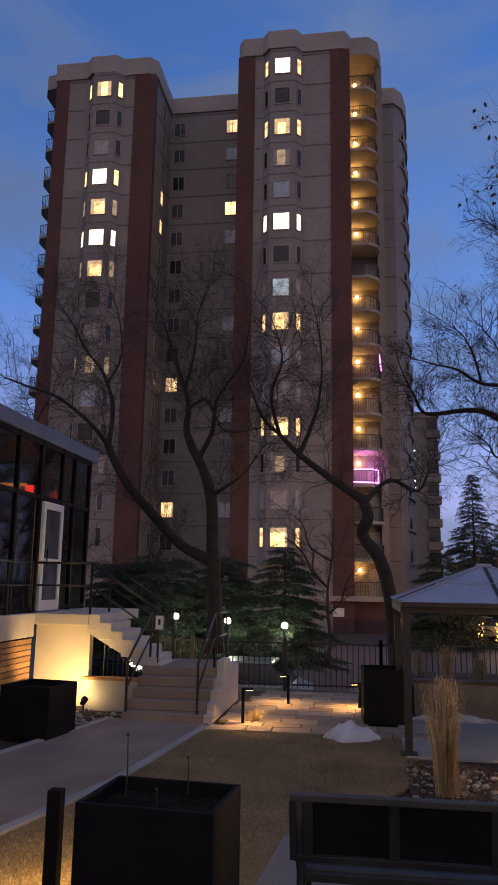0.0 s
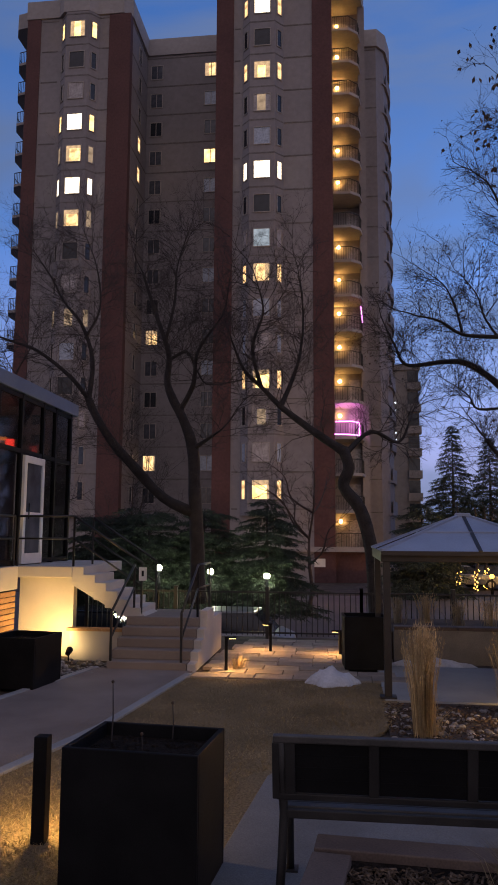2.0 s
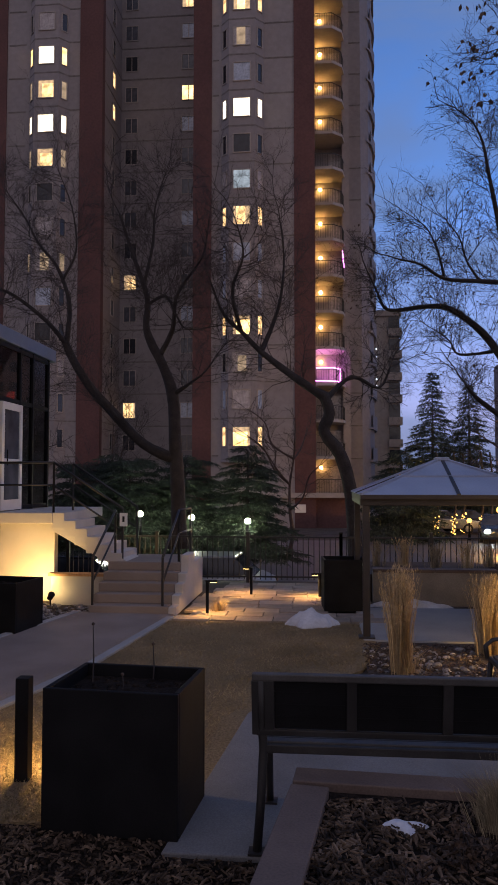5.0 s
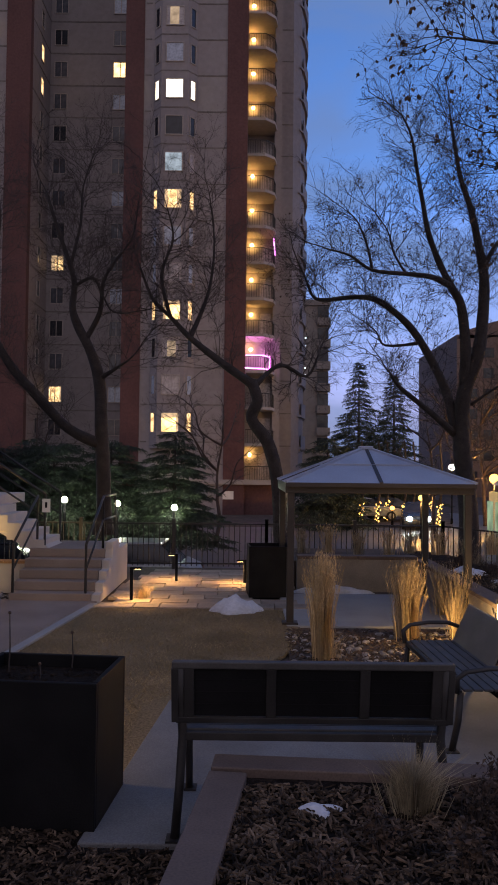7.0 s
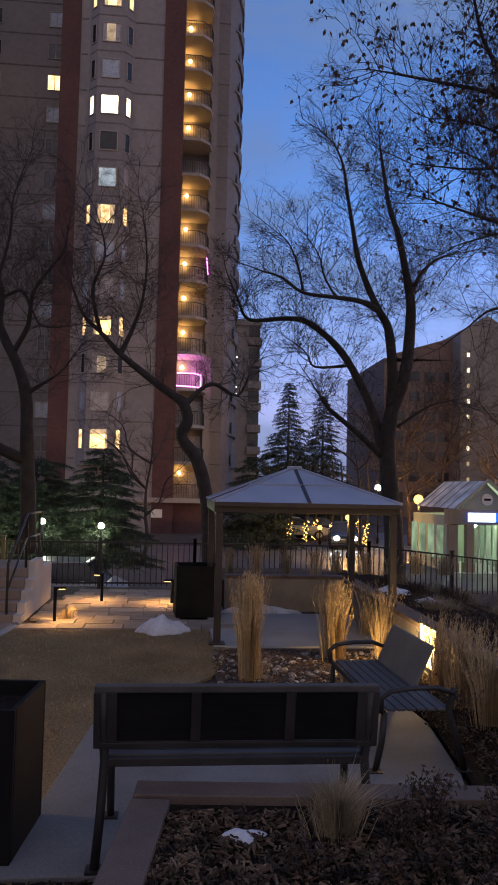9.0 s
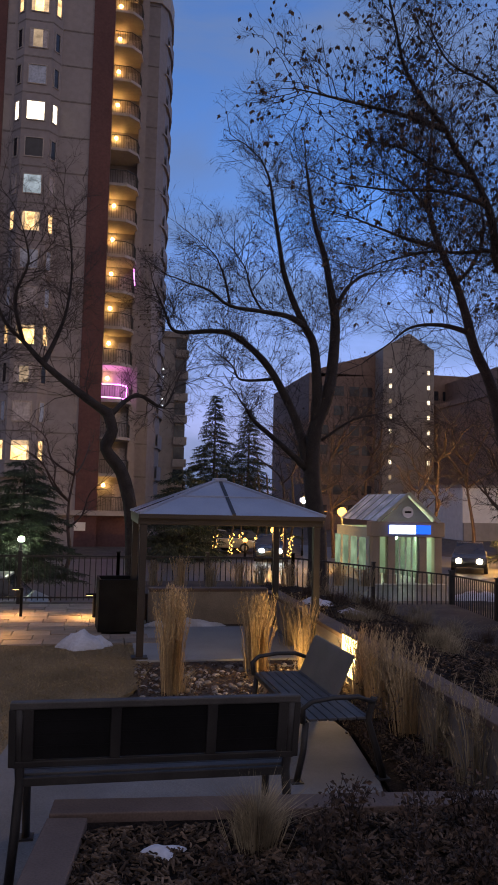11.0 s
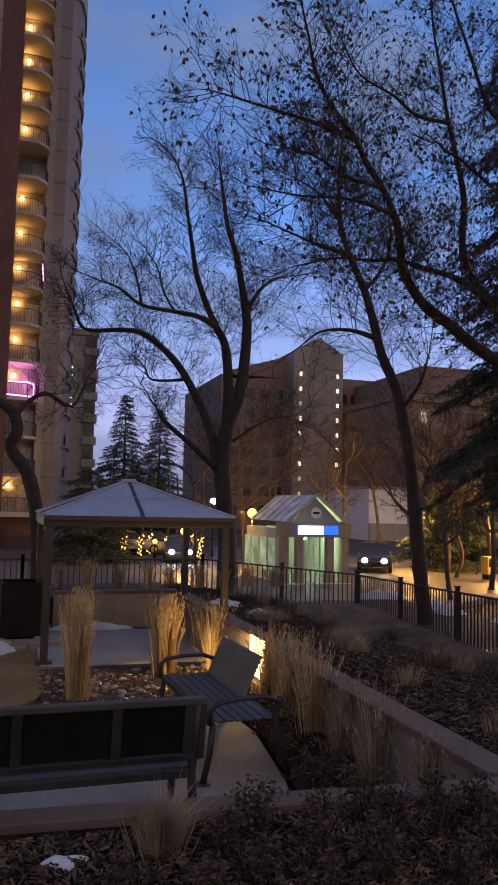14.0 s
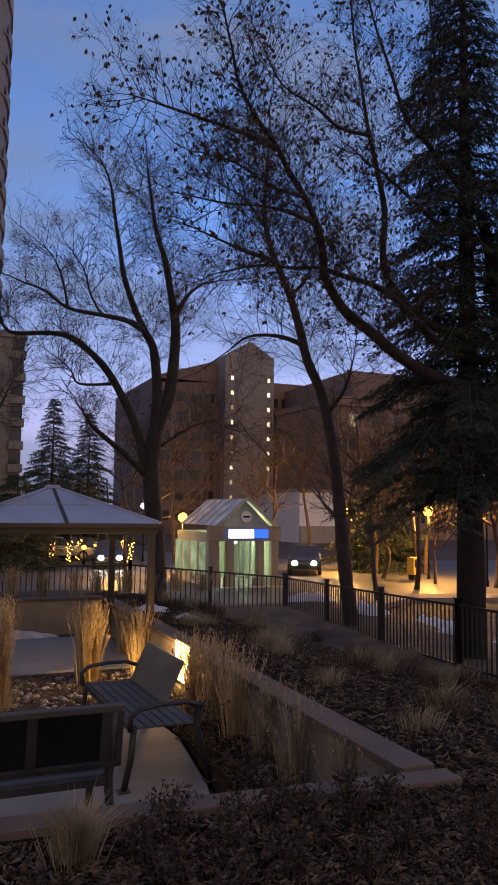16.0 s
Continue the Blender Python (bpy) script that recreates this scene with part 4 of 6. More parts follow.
dr = part("door", Geo().box(CX + 0.03, 13.66, CZ0 + 0.02, CX + 0.09, 13.78, 3.72).box(CX + 0.03, 14.52, CZ0 + 0.02, CX + 0.09, 14.64, 3.72)
          .box(CX + 0.03, 13.78, CZ0 + 0.02, CX + 0.09, 14.52, 1.84).box(CX + 0.03, 13.78, 3.58, CX + 0.09, 14.52, 3.72)
          .box(CX + 0.03, 13.78, 2.55, CX + 0.09, 14.52, 2.63), M_WHITE, club, "white-framed glass door", bevel=0.006)
part("door_pane", Geo().box(CX + 0.05, 13.78, 1.84, CX + 0.065, 14.52, 3.58), M_DUSKGL, dr)
part("door_handle", Geo().tube([(CX + 0.12, 13.85, 2.5), (CX + 0.12, 13.85, 2.8)], [0.012, 0.012], 6), M_BLACK, dr)
part("exit_sign", Geo().box(-7.3, 15.5, 4.05, -7.15, 15.6, 4.27), E_RED, club, "small red glowing sign")
part("cove_light", Geo().box(-8.6, 15.9, 4.3, -7.5, 16.0, 4.37), E_ORANGE, club, "dim orange cove light")
part("pendant", Geo().ball((-7.4, 12.3, 3.95), 0.05), E_LAMP, club)

# ================= paving, snow, rocks =================
pave = thing("paver_path", "warm-toned stone paver path lit by low bollards", "path", kind="structure")
rng = random.Random(4)
pm = [Geo().box(-0.29, -0.19, 0, 0.29, 0.19, 0.045).mesh("paver", M_PAVER), Geo().box(-0.195, -0.19, 0, 0.195, 0.19, 0.042).mesh("paver", M_PAVER)]
for j in range(11):
    y = 11.95 + 0.395 * j
    x = -2.25 + rng.uniform(-0.2, 0.1) + 0.02 * j
    while x < 0.7 - (0.8 if j > 1 and j < 5 else 0.0):
        k = rng.random() < 0.6
        w = 0.595 if k else 0.405
        part("paver", pm[0 if k else 1], M_PAVER, pave, at=pose(x + w / 2, y, -0.012 + rng.uniform(-0.006, 0.006), rng.uniform(-0.6, 0.6), rng.uniform(-0.6, 0.6), rng.uniform(-0.7, 0.7)))
        x += w


def heap(name, x, y, z, rx, ry, h, material, label, category, seed=0):
    g = Geo()
    n, m = 26, 8
    for i in range(m + 1):
        r = i / m
        for j in range(n):
            a = 2 * math.pi * j / n
            k = 1 + 0.75 * noise.noise((math.cos(a) * 1.3 + seed * 7, math.sin(a) * 1.3, seed))
            px, py = rx * r * k * math.cos(a), ry * r * k * math.sin(a)
            zz = h * (1 - r ** 1.8) * (1 + 0.8 * noise.noise((px * 5, py * 5, seed)) + 0.25 * noise.noise((px * 17, py * 17, seed))) - (0.03 if i == m else 0)
            g.v.append((x + px, y + py, z + zz))
    for i in range(m):
        for j in range(n):
            a, b = i * n + j, i * n + (j + 1) % n
            g.f.append([a, a + n, b + n, b])
    return tagged(part(name, g, material, smooth=True), label, category)


heap("snow_mound", -0.12, 11.6, 0.03, 0.36, 0.26, 0.2, M_SNOW, "small melting snow heap on the path edge", "snow", 1)
heap("snow_patch", 0.36, 3.8, 0.50, 0.12, 0.08, 0.04, M_SNOW, "little snow patch on dark mulch", "snow", 2)
heap("snow_patch", 3.75, 13.1, 0.42, 0.4, 0.4, 0.1, M_SNOW, "snow remnant on the street bed", "snow", 3)
heap("snow_patch", 4.1, 12.1, bed_z(0.2, 12.1), 0.3, 0.25, 0.08, M_SNOW, "snow remnant beside the low wall", "snow", 4)
heap("snow_patch", 1.5, 13.62, 0.0, 0.7, 0.14, 0.1, M_SNOW, "thin snow line at the foot of the rear wall", "snow", 5)
for k, (x, y, a, b) in enumerate([(-1.0, 20.4, 2.4, 0.35), (2.6, 21.3, 2.0, 0.35), (-4.6, 20.9, 1.8, 0.3), (-2.5, 22.5, 3.0, 0.5), (3.5, 25.0, 4.5, 0.6), (9.2, 17.5, 0.7, 0.3), (11.5, 15.0, 0.5, 0.25), (11.0, 20.5, 0.9, 0.3), (-9, 23, 4, 0.5), (10.0, 12.6, 0.4, 0.25), (12.5, 17.0, 0.5, 0.25), (9.4, 14.8, 0.4, 0.2), (10.6, 13.6, 0.3, 0.2), (9.8, 16.0, 0.35, 0.2), (12.0, 13.4, 0.35, 0.2)]):
    heap("snow_patch", x, y, ground_z(x, y) + 0.0, a, b, 0.16, M_SNOW, "thin snow remaining on the street verge", "snow", 6 + k)


def scatter(name, n, place, maker, material, label, category, seed):
    g = Geo()
    r = random.Random(seed)
    for _ in range(n):
        p = place(r)
        if p:
            maker(g, r, *p)
    return tagged(part(name, g, material), label, category, kind="stuff")


def chip(g, r, x, y, z, s=1.0):
    a, t = r.uniform(0, 6.28), r.uniform(-0.5, 0.5)
    l, w = r.uniform(0.008, 0.034) * s, r.uniform(0.0025, 0.008) * s
    u = Vector((math.cos(a) * math.cos(t), math.sin(a) * math.cos(t), math.sin(t))) * l
    v = Vector((-math.sin(a), math.cos(a), r.uniform(-0.5, 0.5))) * w
    c = Vector((x, y, z + abs(u.z) + 0.006))
    n = Vector((0, 0, 0.008))
    g.v += [tuple(q) for q in (c - u - v, c + u - v, c + u + v, c - u + v, c - u * 0.8 - v * 0.7 + n, c + u * 0.8 - v * 0.7 + n, c + u * 0.8 + v * 0.7 + n, c - u * 0.8 + v * 0.7 + n)]
    k = len(g.v) - 8
    g.f += [[k + i for i in q] for q in ((4, 5, 6, 7), (0, 1, 5, 4), (1, 2, 6, 5), (2, 3, 7, 6), (3, 0, 4, 7))]


scatter("bark_chips", 20000, lambda r: (lambda x, y: (x, y, 0.50) if x > -0.05 - (4.1 - y) * 0.1 else None)(r.uniform(-0.35, 4.6), r.uniform(2.2, 4.08)), chip, M_CHIP,
        "loose dark bark chips in the raised bed", "mulch", 11)
scatter("bark_chips", 6500, lambda r: (lambda x: (x, r.uniform(2.9, 4.68 if x < -0.99 else 4.36), 0.014))(r.uniform(-3.0, -0.4)), chip, M_CHIP, "loose dark bark chips beside the bed", "mulch", 12)
scatter("bark_chips", 13000, lambda r: (lambda y: (lambda s: (3.3 + (fence_x(y) - 3.3) * s, y, bed_z(s, y) + 0.01))(r.random()))(4.0 + 10.5 * r.random() ** 1.5), lambda g, r, x, y, z: chip(g, r, x, y, z, 1.3), M_CHIP,
        "loose bark chips on the street bed", "mulch", 13)
scatter("bark_chips", 1800, lambda r: (r.uniform(2.42, 3.0), r.uniform(4.4, 9.5), 0.03), chip, M_CHIP, "loose bark chips along the wall", "mulch", 14)


def pebble(g, r, x, y, z):
    s = r.uniform(0.012, 0.042)
    k = len(g.v)
    g.ball((x, y, z + s * 0.4), s, 7, 5, r.uniform(0.5, 0.8))
    sx = r.uniform(0.8, 1.5)
    for i in range(k, len(g.v)):
        q = g.v[i]
        g.v[i] = (x + (q[0] - x) * sx, q[1] + 0.2 * s * noise.noise((q[0] * 30, q[1] * 30, q[2] * 30)), q[2])


scatter("river_rocks", 260, lambda r: (0.5 + 2.3 * r.random(), 8.55 + 1.6 * r.random(), 0.012), pebble, M_ROCK, "grey and white river rocks round the reeds", "rocks", 15)
scatter("river_rocks", 150, lambda r: (r.uniform(-4.95, -3.95), r.uniform(11.4, 13.1), 0.0), pebble, M_ROCK, "small stones in the bed below the stucco wall", "rocks", 18)
scatter("river_rocks", 60, lambda r: (r.gauss(0.1, 0.2), r.gauss(13.6, 0.3), 0.02), pebble, M_ROCK, "small stones beside the planter", "rocks", 16)


def blade(g, r, x, y, z, h=0.05, w=0.004, lean=0.5):
    a = r.uniform(0, 6.28)
    l = r.uniform(0, lean) * h
    c, s = math.cos(a) * w, math.sin(a) * w
    b = r.uniform(0, 6.28)
    g.v += [(x - c, y - s, z), (x + c, y + s, z), (x + l * math.cos(b), y + l * math.sin(b), z + h * r.uniform(0.5, 1))]
    k = len(g.v) - 3
    g.f.append([k, k + 1, k + 2])


def lawn_at(r):
    y = 4.76 + 6.9 * r.random() ** 1.3
    right = -0.95 + max(0.0, min(1.5, (y - 7.0) * 0.75))
    left = -3.9 + (y - 3.4) * 0.165
    return (r.uniform(left, right), y, 0.02)


scatter("lawn_blades", 36000, lawn_at, lambda g, r, x, y, z: blade(g, r, x, y, z, 0.034, 0.004, 2.2), M_BLADE, "short dry winter grass blades", "grass", 17)


# ================= grasses and dead perennials =================
def reeds(label, x, y, z, h, n, spread, plume=True, lean=0.12, material=None, seed=0, low=0.35, fan=0.0):
    t = thing("ornamental_grass", label, "grass", at=pose(x, y, z), group="ornamental grasses")
    r = random.Random(seed)
    st, pl = Geo(), Geo()
    for _ in range(n):
        a = r.uniform(0, 6.28)
        q = abs(r.gauss(0, 0.45))
        bx, by = math.cos(a) * spread * 0.45 * q, math.sin(a) * spread * 0.45 * q
        hh = h * r.uniform(low, 1.0)
        out = (lean * q + r.uniform(0, 0.03)) * hh + fan * r.random() * hh
        tx, ty = bx + math.cos(a) * out, by + math.sin(a) * out
        mx, my = bx + (tx - bx) * 0.28, by + (ty - by) * 0.28
        w = 0.0035 if plume else 0.0018
        c, s = -math.sin(a + 1.1) * w, math.cos(a + 1.1) * w
        k = len(st.v)
        mz = hh * 0.55
        tz = hh * (1 - 0.45 * fan)
        st.v += [(bx - c, by - s, 0), (bx + c, by + s, 0), (mx + c, my + s, mz), (mx - c, my - s, mz), (tx, ty, tz)]
        st.f += [[k, k + 1, k + 2, k + 3], [k + 3, k + 2, k + 4]]
        if plume and hh > 0.55 * h:
            top, low2 = Vector((tx, ty, tz)), Vector((mx, my, mz))
            for _ in range(10):
                c0 = low2.lerp(top, r.uniform(0.35, 1.0))
                d2 = Vector((r.gauss(0, 0.35), r.gauss(0, 0.35), 1)).normalized() * r.uniform(0.03, 0.07)
                e2 = d2.cross(Vector((r.gauss(0, 1), r.gauss(0, 1), 0.1))).normalized() * r.uniform(0.002, 0.005)
                pl.poly(c0 - e2, c0 + e2, c0 + d2)
    part("stalk_growth", st, material or M_REED, t)
    if plume:
        part("plume", pl, material or M_REED, t)
    return t


reeds("tall straw-coloured feather reed grass clump", 0.87, 8.75, 0.01, 1.24, 800, 0.24, lean=0.13, seed=1)
reeds("low skirt of dry reed leaves", 0.95, 8.72, 0.01, 0.42, 160, 0.3, plume=False, lean=0.4, seed=5, fan=0.3)
reeds("broad straw-coloured feather reed grass clump", 2.06, 9.75, 0.01, 1.02, 900, 0.30, lean=0.16, seed=2)
reeds("spiky pale grass fan glowing beside a wall light", 2.66, 9.75, 0.03, 1.0, 90, 0.2, plume=False, lean=0.35, seed=3, fan=0.4)
for k, (x, y, h) in enumerate([(2.93, 8.15, 0.85), (2.95, 7.55, 0.9), (2.96, 6.95, 0.85), (2.95, 10.6, 0.85), (2.95, 11.4, 0.8), (2.98, 6.3, 0.7), (2.95, 5.6, 0.75), (2.98, 4.9, 0.6)]):
    reeds("feathery pale grass clump along the low wall", x, y, 0.03, h, 230 if k < 3 else 110, 0.36, lean=0.32, seed=10 + k, material=M_REED if k < 4 else M_TUFT)
reeds("low grey tuft of dry grass in the mulch bed", 0.83, 3.8, 0.50, 0.38, 900, 0.25, plume=False, lean=0.5, material=M_TUFT, seed=30, fan=0.3)
reeds("low grey tuft of dry grass in the mulch bed", -1.9, 3.2, 0.02, 0.3, 200, 0.25, plume=False, lean=0.5, material=M_TUFT, seed=31, fan=0.3)
reeds("low dry grass clump by the stairs", -1.72, 12.5, 0.02, 0.32, 260, 0.3, plume=False, lean=0.5, material=M_REED, seed=32, fan=0.3)
rr = random.Random(5)
for k in range(58):
    y = 5.2 + 10.4 * rr.random()
    s = 0.12 + 0.8 * rr.random()
    x = 3.35 + (fence_x(y) - 3.35) * s
    reeds("low grey mound of dry grass on the street bed", x, y, bed_z(s, y) - 0.02, rr.uniform(0.28, 0.5), 240, 0.5, plume=False, lean=0.6,
          material=M_TUFT if k % 3 else M_LEAFD, seed=40 + k, fan=0.5)
for k in range(9):
    reeds("dry grass clump in the rear bed", 1.1 + 0.55 * k, 14.6 + 0.9 * rr.random(), 0.5, rr.uniform(0.3, 0.6), 120, 0.4, lean=0.35, material=M_REED if k % 2 else M_TUFT, seed=80 + k)


def dead_shrub(label, x, y, z, h, stems, seed):
    """Withered perennial: thin leaning stems with curled brown leaves and flower heads."""
    t = thing("withered_perennial", label, "plant", at=pose(x, y, z), group="withered perennials")
    r = random.Random(seed)
    st, lf = Geo(), Geo()
    for _ in range(stems):
        a, o = r.uniform(0, 6.28), r.uniform(0.1, 0.45) * h
        top = Vector((math.cos(a) * o, math.sin(a) * o, h * r.uniform(0.5, 1)))
        base = Vector((r.uniform(-0.05, 0.05), r.uniform(-0.05, 0.05), -0.01))
        mid = base.lerp(top, 0.5) + Vector((r.uniform(-0.03, 0.03), r.uniform(-0.03, 0.03), 0.04))
        st.tube([base, mid, top], [0.004, 0.003, 0.002], 3)
        for k in range(r.randint(12, 20)):
            f = r.random() ** 0.5
            c = base.lerp(top, f) + Vector((r.gauss(0, 0.025), r.gauss(0, 0.025), r.gauss(0, 0.02)))
            u = Vector((r.gauss(0, 1), r.gauss(0, 1), r.gauss(-0.4, 0.6))).normalized() * r.uniform(0.008, 0.024)
            v = u.cross(Vector((r.gauss(0, 1), r.gauss(0, 1), r.gauss(0, 1)))).normalized() * r.uniform(0.005, 0.014)
            n = u.cross(v).normalized() * 0.008
            lf.poly(c - u, c + v + n, c + u, c - v + n)
    part("stem_growth", st, M_TWIG, t)
    part("foliage", lf, M_LEAFD, t)
    return t


for k, (x, y, h, n) in enumerate([(1.35, 3.85, 0.42, 16), (1.62, 3.6, 0.4, 18), (1.95, 3.85, 0.45, 18), (1.2, 3.35, 0.32, 14), (2.25, 3.6, 0.38, 16), (1.75, 3.25, 0.3, 14), (2.6, 3.75, 0.35, 12),
                                  (0.95, 3.25, 0.28, 12), (2.1, 3.1, 0.28, 12), (3.0, 3.4, 0.25, 10), (0.35, 3.1, 0.22, 10), (3.5, 3.0, 0.25, 10), (2.7, 3.0, 0.25, 10), (1.5, 3.4, 0.36, 18), (1.85, 3.45, 0.34, 16), (2.4, 3.3, 0.32, 14), (1.1, 3.65, 0.34, 14), (2.05, 3.7, 0.4, 18), (2.85, 3.3, 0.28, 12), (3.3, 3.5, 0.26, 12), (0.6, 3.4, 0.26, 12), (1.4, 3.1, 0.28, 12), (2.45, 3.95, 0.3, 12)]):
    dead_shrub("withered perennial with curled brown leaves in mulch", x, y, 0.50, h * 0.78, n, 200 + k)
for k, (x, y, h) in enumerate([(2.35, 6.2, 0.6), (2.5, 5.6, 0.5), (2.45, 7.0, 0.5)]):
    dead_shrub("withered dark perennial beside the bench", x, y, 0.03, h, 12, 230 + k)
for k, (x, y, h) in enumerate([(-1.6, 5.1, 0.45), (-1.2, 5.2, 0.3), (-1.35, 4.95, 0.15)]):
    t = thing("dead_stalk", "thin dead stalk standing in the planter", "plant", at=pose(x, y, 0.76))
    part("stem", Geo().tube([(0, 0, -0.02), (0.01, 0, h * 0.5), (0.0, 0.01, h)], [0.006, 0.005, 0.003], 5), M_TWIG, t)
    part("seed_head", Geo().ball((0, 0.01, h), 0.012, 6, 4), M_LEAFD, t)


# ================= trees =================
def limb_tube(g, pts, r0, r1, sides):
    """A limb through its bends, rounded and slightly knotty."""
    pts = [Vector(p) for p in pts]
    out = []
    for i in range(len(pts) - 1):
        p0, p1, p2, p3 = pts[max(i - 1, 0)], pts[i], pts[i + 1], pts[min(i + 2, len(pts) - 1)]
        for k in range(4):
            s = k / 4
            out.append(0.5 * (2 * p1 + (p2 - p0) * s + (2 * p0 - 5 * p1 + 4 * p2 - p3) * s * s + (3 * p1 - p0 - 3 * p2 + p3) * s ** 3))
    out.append(pts[-1])
    n = len(out)
    rad = [(r0 + (r1 - r0) * (i / (n - 1)) ** 0.8) * (1 + 0.12 * noise.noise(out[i] * 2.3)) for i in range(n)]
    g.tube(out, rad, sides)
    return out, rad


def twigs(g, r, p, d, length, rad, level, up, leaf=None):
    n = 4
    q, pts, dd = p.copy(), [p.copy()], d.copy()
    for _ in range(n):
        dd = (dd + Vector((r.gauss(0, 0.20), r.gauss(0, 0.20), r.gauss(0, 0.18) + up))).normalized()
        q = q + dd * (length / n)
        pts.append(q.copy())
    g.tube(pts, [rad * (1 - 0.6 * i / n) for i in range(n + 1)], 4 if level > 1 else 3, cap=False)
    if level > 0:
        for k in range(r.randint(3, 5)):
            f = r.uniform(0.2, 1.0) * n
            i = min(int(f), n - 1)
            b = pts[i].lerp(pts[i + 1], f - i)
            ax = (pts[i + 1] - pts[i]).normalized()
            side = ax.cross(Vector((r.gauss(0, 1), r.gauss(0, 1), r.gauss(0, 1)))).normalized()
            twigs(g, r, b, (ax * 0.75 + side * r.uniform(0.5, 0.95)).normalized(), length * r.uniform(0.45, 0.7), rad * 0.58, level - 1, up, leaf)
    elif leaf is not None and r.random() < leaf[1]:
        c = pts[-1]
        for _ in range(r.randint(1, 3)):
            u = Vector((r.gauss(0, 0.5), r.gauss(0, 0.5), -1)).normalized() * r.uniform(0.045, 0.08)
            v = u.cross(Vector((r.gauss(0, 1), r.gauss(0, 1), 0.2))).normalized() * r.uniform(0.012, 0.024)
            leaf[0].poly(c, c + u * 0.5 + v, c + u, c + u * 0.5 - v)


def tree(label, trunk, limbs, r0, r1, seed, bark, step=0.32, size=1.1, level=3, up=0.05, rad=0.016, leaves=0.0, crown_from=0.45, sides=10):
    """A bare tree: trunk, limbs through their bends, and a crown of twigs."""
    t = thing("bare_tree", label, "tree", group="bare trees")
    r = random.Random(seed)
    g = Geo()
    out, rr2 = limb_tube(g, trunk, r0, r1, sides)
    base = Vector(trunk[0])
    for j in range(sides):
        i = j
        v = Vector(g.v[i])
        g.v[i] = tuple(base + (v - base) * 1.35 - Vector((0, 0, 0.08)))
    part("trunk", g, bark, t, smooth=True)
    runs = [(out, rr2, crown_from)]
    for pts, ra, rb in limbs:
        g = Geo()
        o2, q2 = limb_tube(g, pts, ra, rb, 8)
        part("limb", g, bark, t, smooth=True)
        runs.append((o2, q2, 0.15))
    tw = Geo()
    leaf = (Geo(), leaves) if leaves else None
    for o2, q2, start in runs:
        if start >= 1.0:
            continue
        ln = sum((b - a).length for a, b in zip(o2, o2[1:]))
        n = max(3, int(ln * (1 - start) / step))
        for k in range(n):
            f = (start + (1 - start) * (k + r.random()) / n) * (len(o2) - 1)
            i = min(int(f), len(o2) - 2)
            p = o2[i].lerp(o2[i + 1], f - i)
            ax = (o2[i + 1] - o2[i]).normalized()
            side = ax.cross(Vector((r.gauss(0, 1), r.gauss(0, 1), r.gauss(0, 1)))).normalized()
            twigs(tw, r, p, (ax * 0.5 + side + Vector((0, 0, 0.35))).normalized(), size * r.uniform(0.6, 1.25), min(rad, q2[i] * 0.7), level, up, leaf)
        twigs(tw, r, o2[-1], (o2[-1] - o2[-2]).normalized(), size * 1.2, min(q2[-1], 0.02), level, up, leaf)
    part("crown", tw, M_TWIG, t, "fine bare twigs")
    if leaf:
        part("foliage", leaf[0], M_LEAFD, t, "few withered leaves still hanging")
    return t


tree("old leaning bare tree with twisting limbs behind the stairs",
     [(-3.53, 18.5, 0.62), (-3.56, 18.5, 1.83), (-3.64, 18.5, 3.21), (-3.71, 18.5, 4.35), (-3.98, 18.5, 5.14), (-4.24, 18.5, 5.63), (-4.4, 18.5, 6.1), (-4.36, 18.5, 6.67), (-4.47, 18.5, 7.16), (-4.8, 18.5, 8.08), (-5.11, 18.5, 9.03)],
     [([(-3.61, 18.5, 2.73), (-4.46, 18.5, 3.14), (-5.29, 18.5, 3.99), (-5.76, 18.5, 4.49), (-6.22, 18.5, 5.16), (-6.51, 18.5, 5.76)], 0.15, 0.09),
      ([(-6.47, 18.5, 5.68), (-6.89, 18.2, 6.23), (-7.65, 17.9, 6.84), (-8.22, 17.6, 7.03), (-8.86, 17.3, 7.24)], 0.07, 0.02),
      ([(-6.47, 18.5, 5.68), (-6.47, 18.7, 6.76), (-6.87, 18.9, 7.79), (-7.47, 19.1, 8.51), (-7.96, 19.3, 9.33), (-8.6, 19.5, 10.19)], 0.075, 0.012),
      ([(-6.59, 18.5, 7.36), (-6.33, 18.77, 8.21), (-6.55, 19.03, 9.44), (-7.03, 19.3, 10.56)], 0.04, 0.01),
      ([(-4.06, 18.5, 5.33), (-3.68, 18.3, 5.98), (-3.57, 18.1, 6.67), (-3.26, 17.9, 7.12), (-2.83, 17.7, 7.64), (-2.67, 17.5, 8.3)], 0.075, 0.012),
      ([(-4.35, 18.5, 6.67), (-3.87, 18.32, 6.83), (-3.6, 18.15, 6.38), (-3.27, 17.98, 5.91), (-2.54, 17.8, 5.93)], 0.05, 0.012),
      ([(-3.72, 18.5, 4.35), (-3.29, 18.25, 4.57), (-2.9, 18.0, 4.78)], 0.075, 0.02),
      ([(-4.47, 18.5, 7.16), (-4.3, 18.77, 8.31), (-4.31, 19.03, 9.35), (-4.08, 19.3, 10.43)], 0.05, 0.01)],
     0.21, 0.03, 301, M_BARK, step=0.085, size=1.1, rad=0.009, crown_from=0.6)
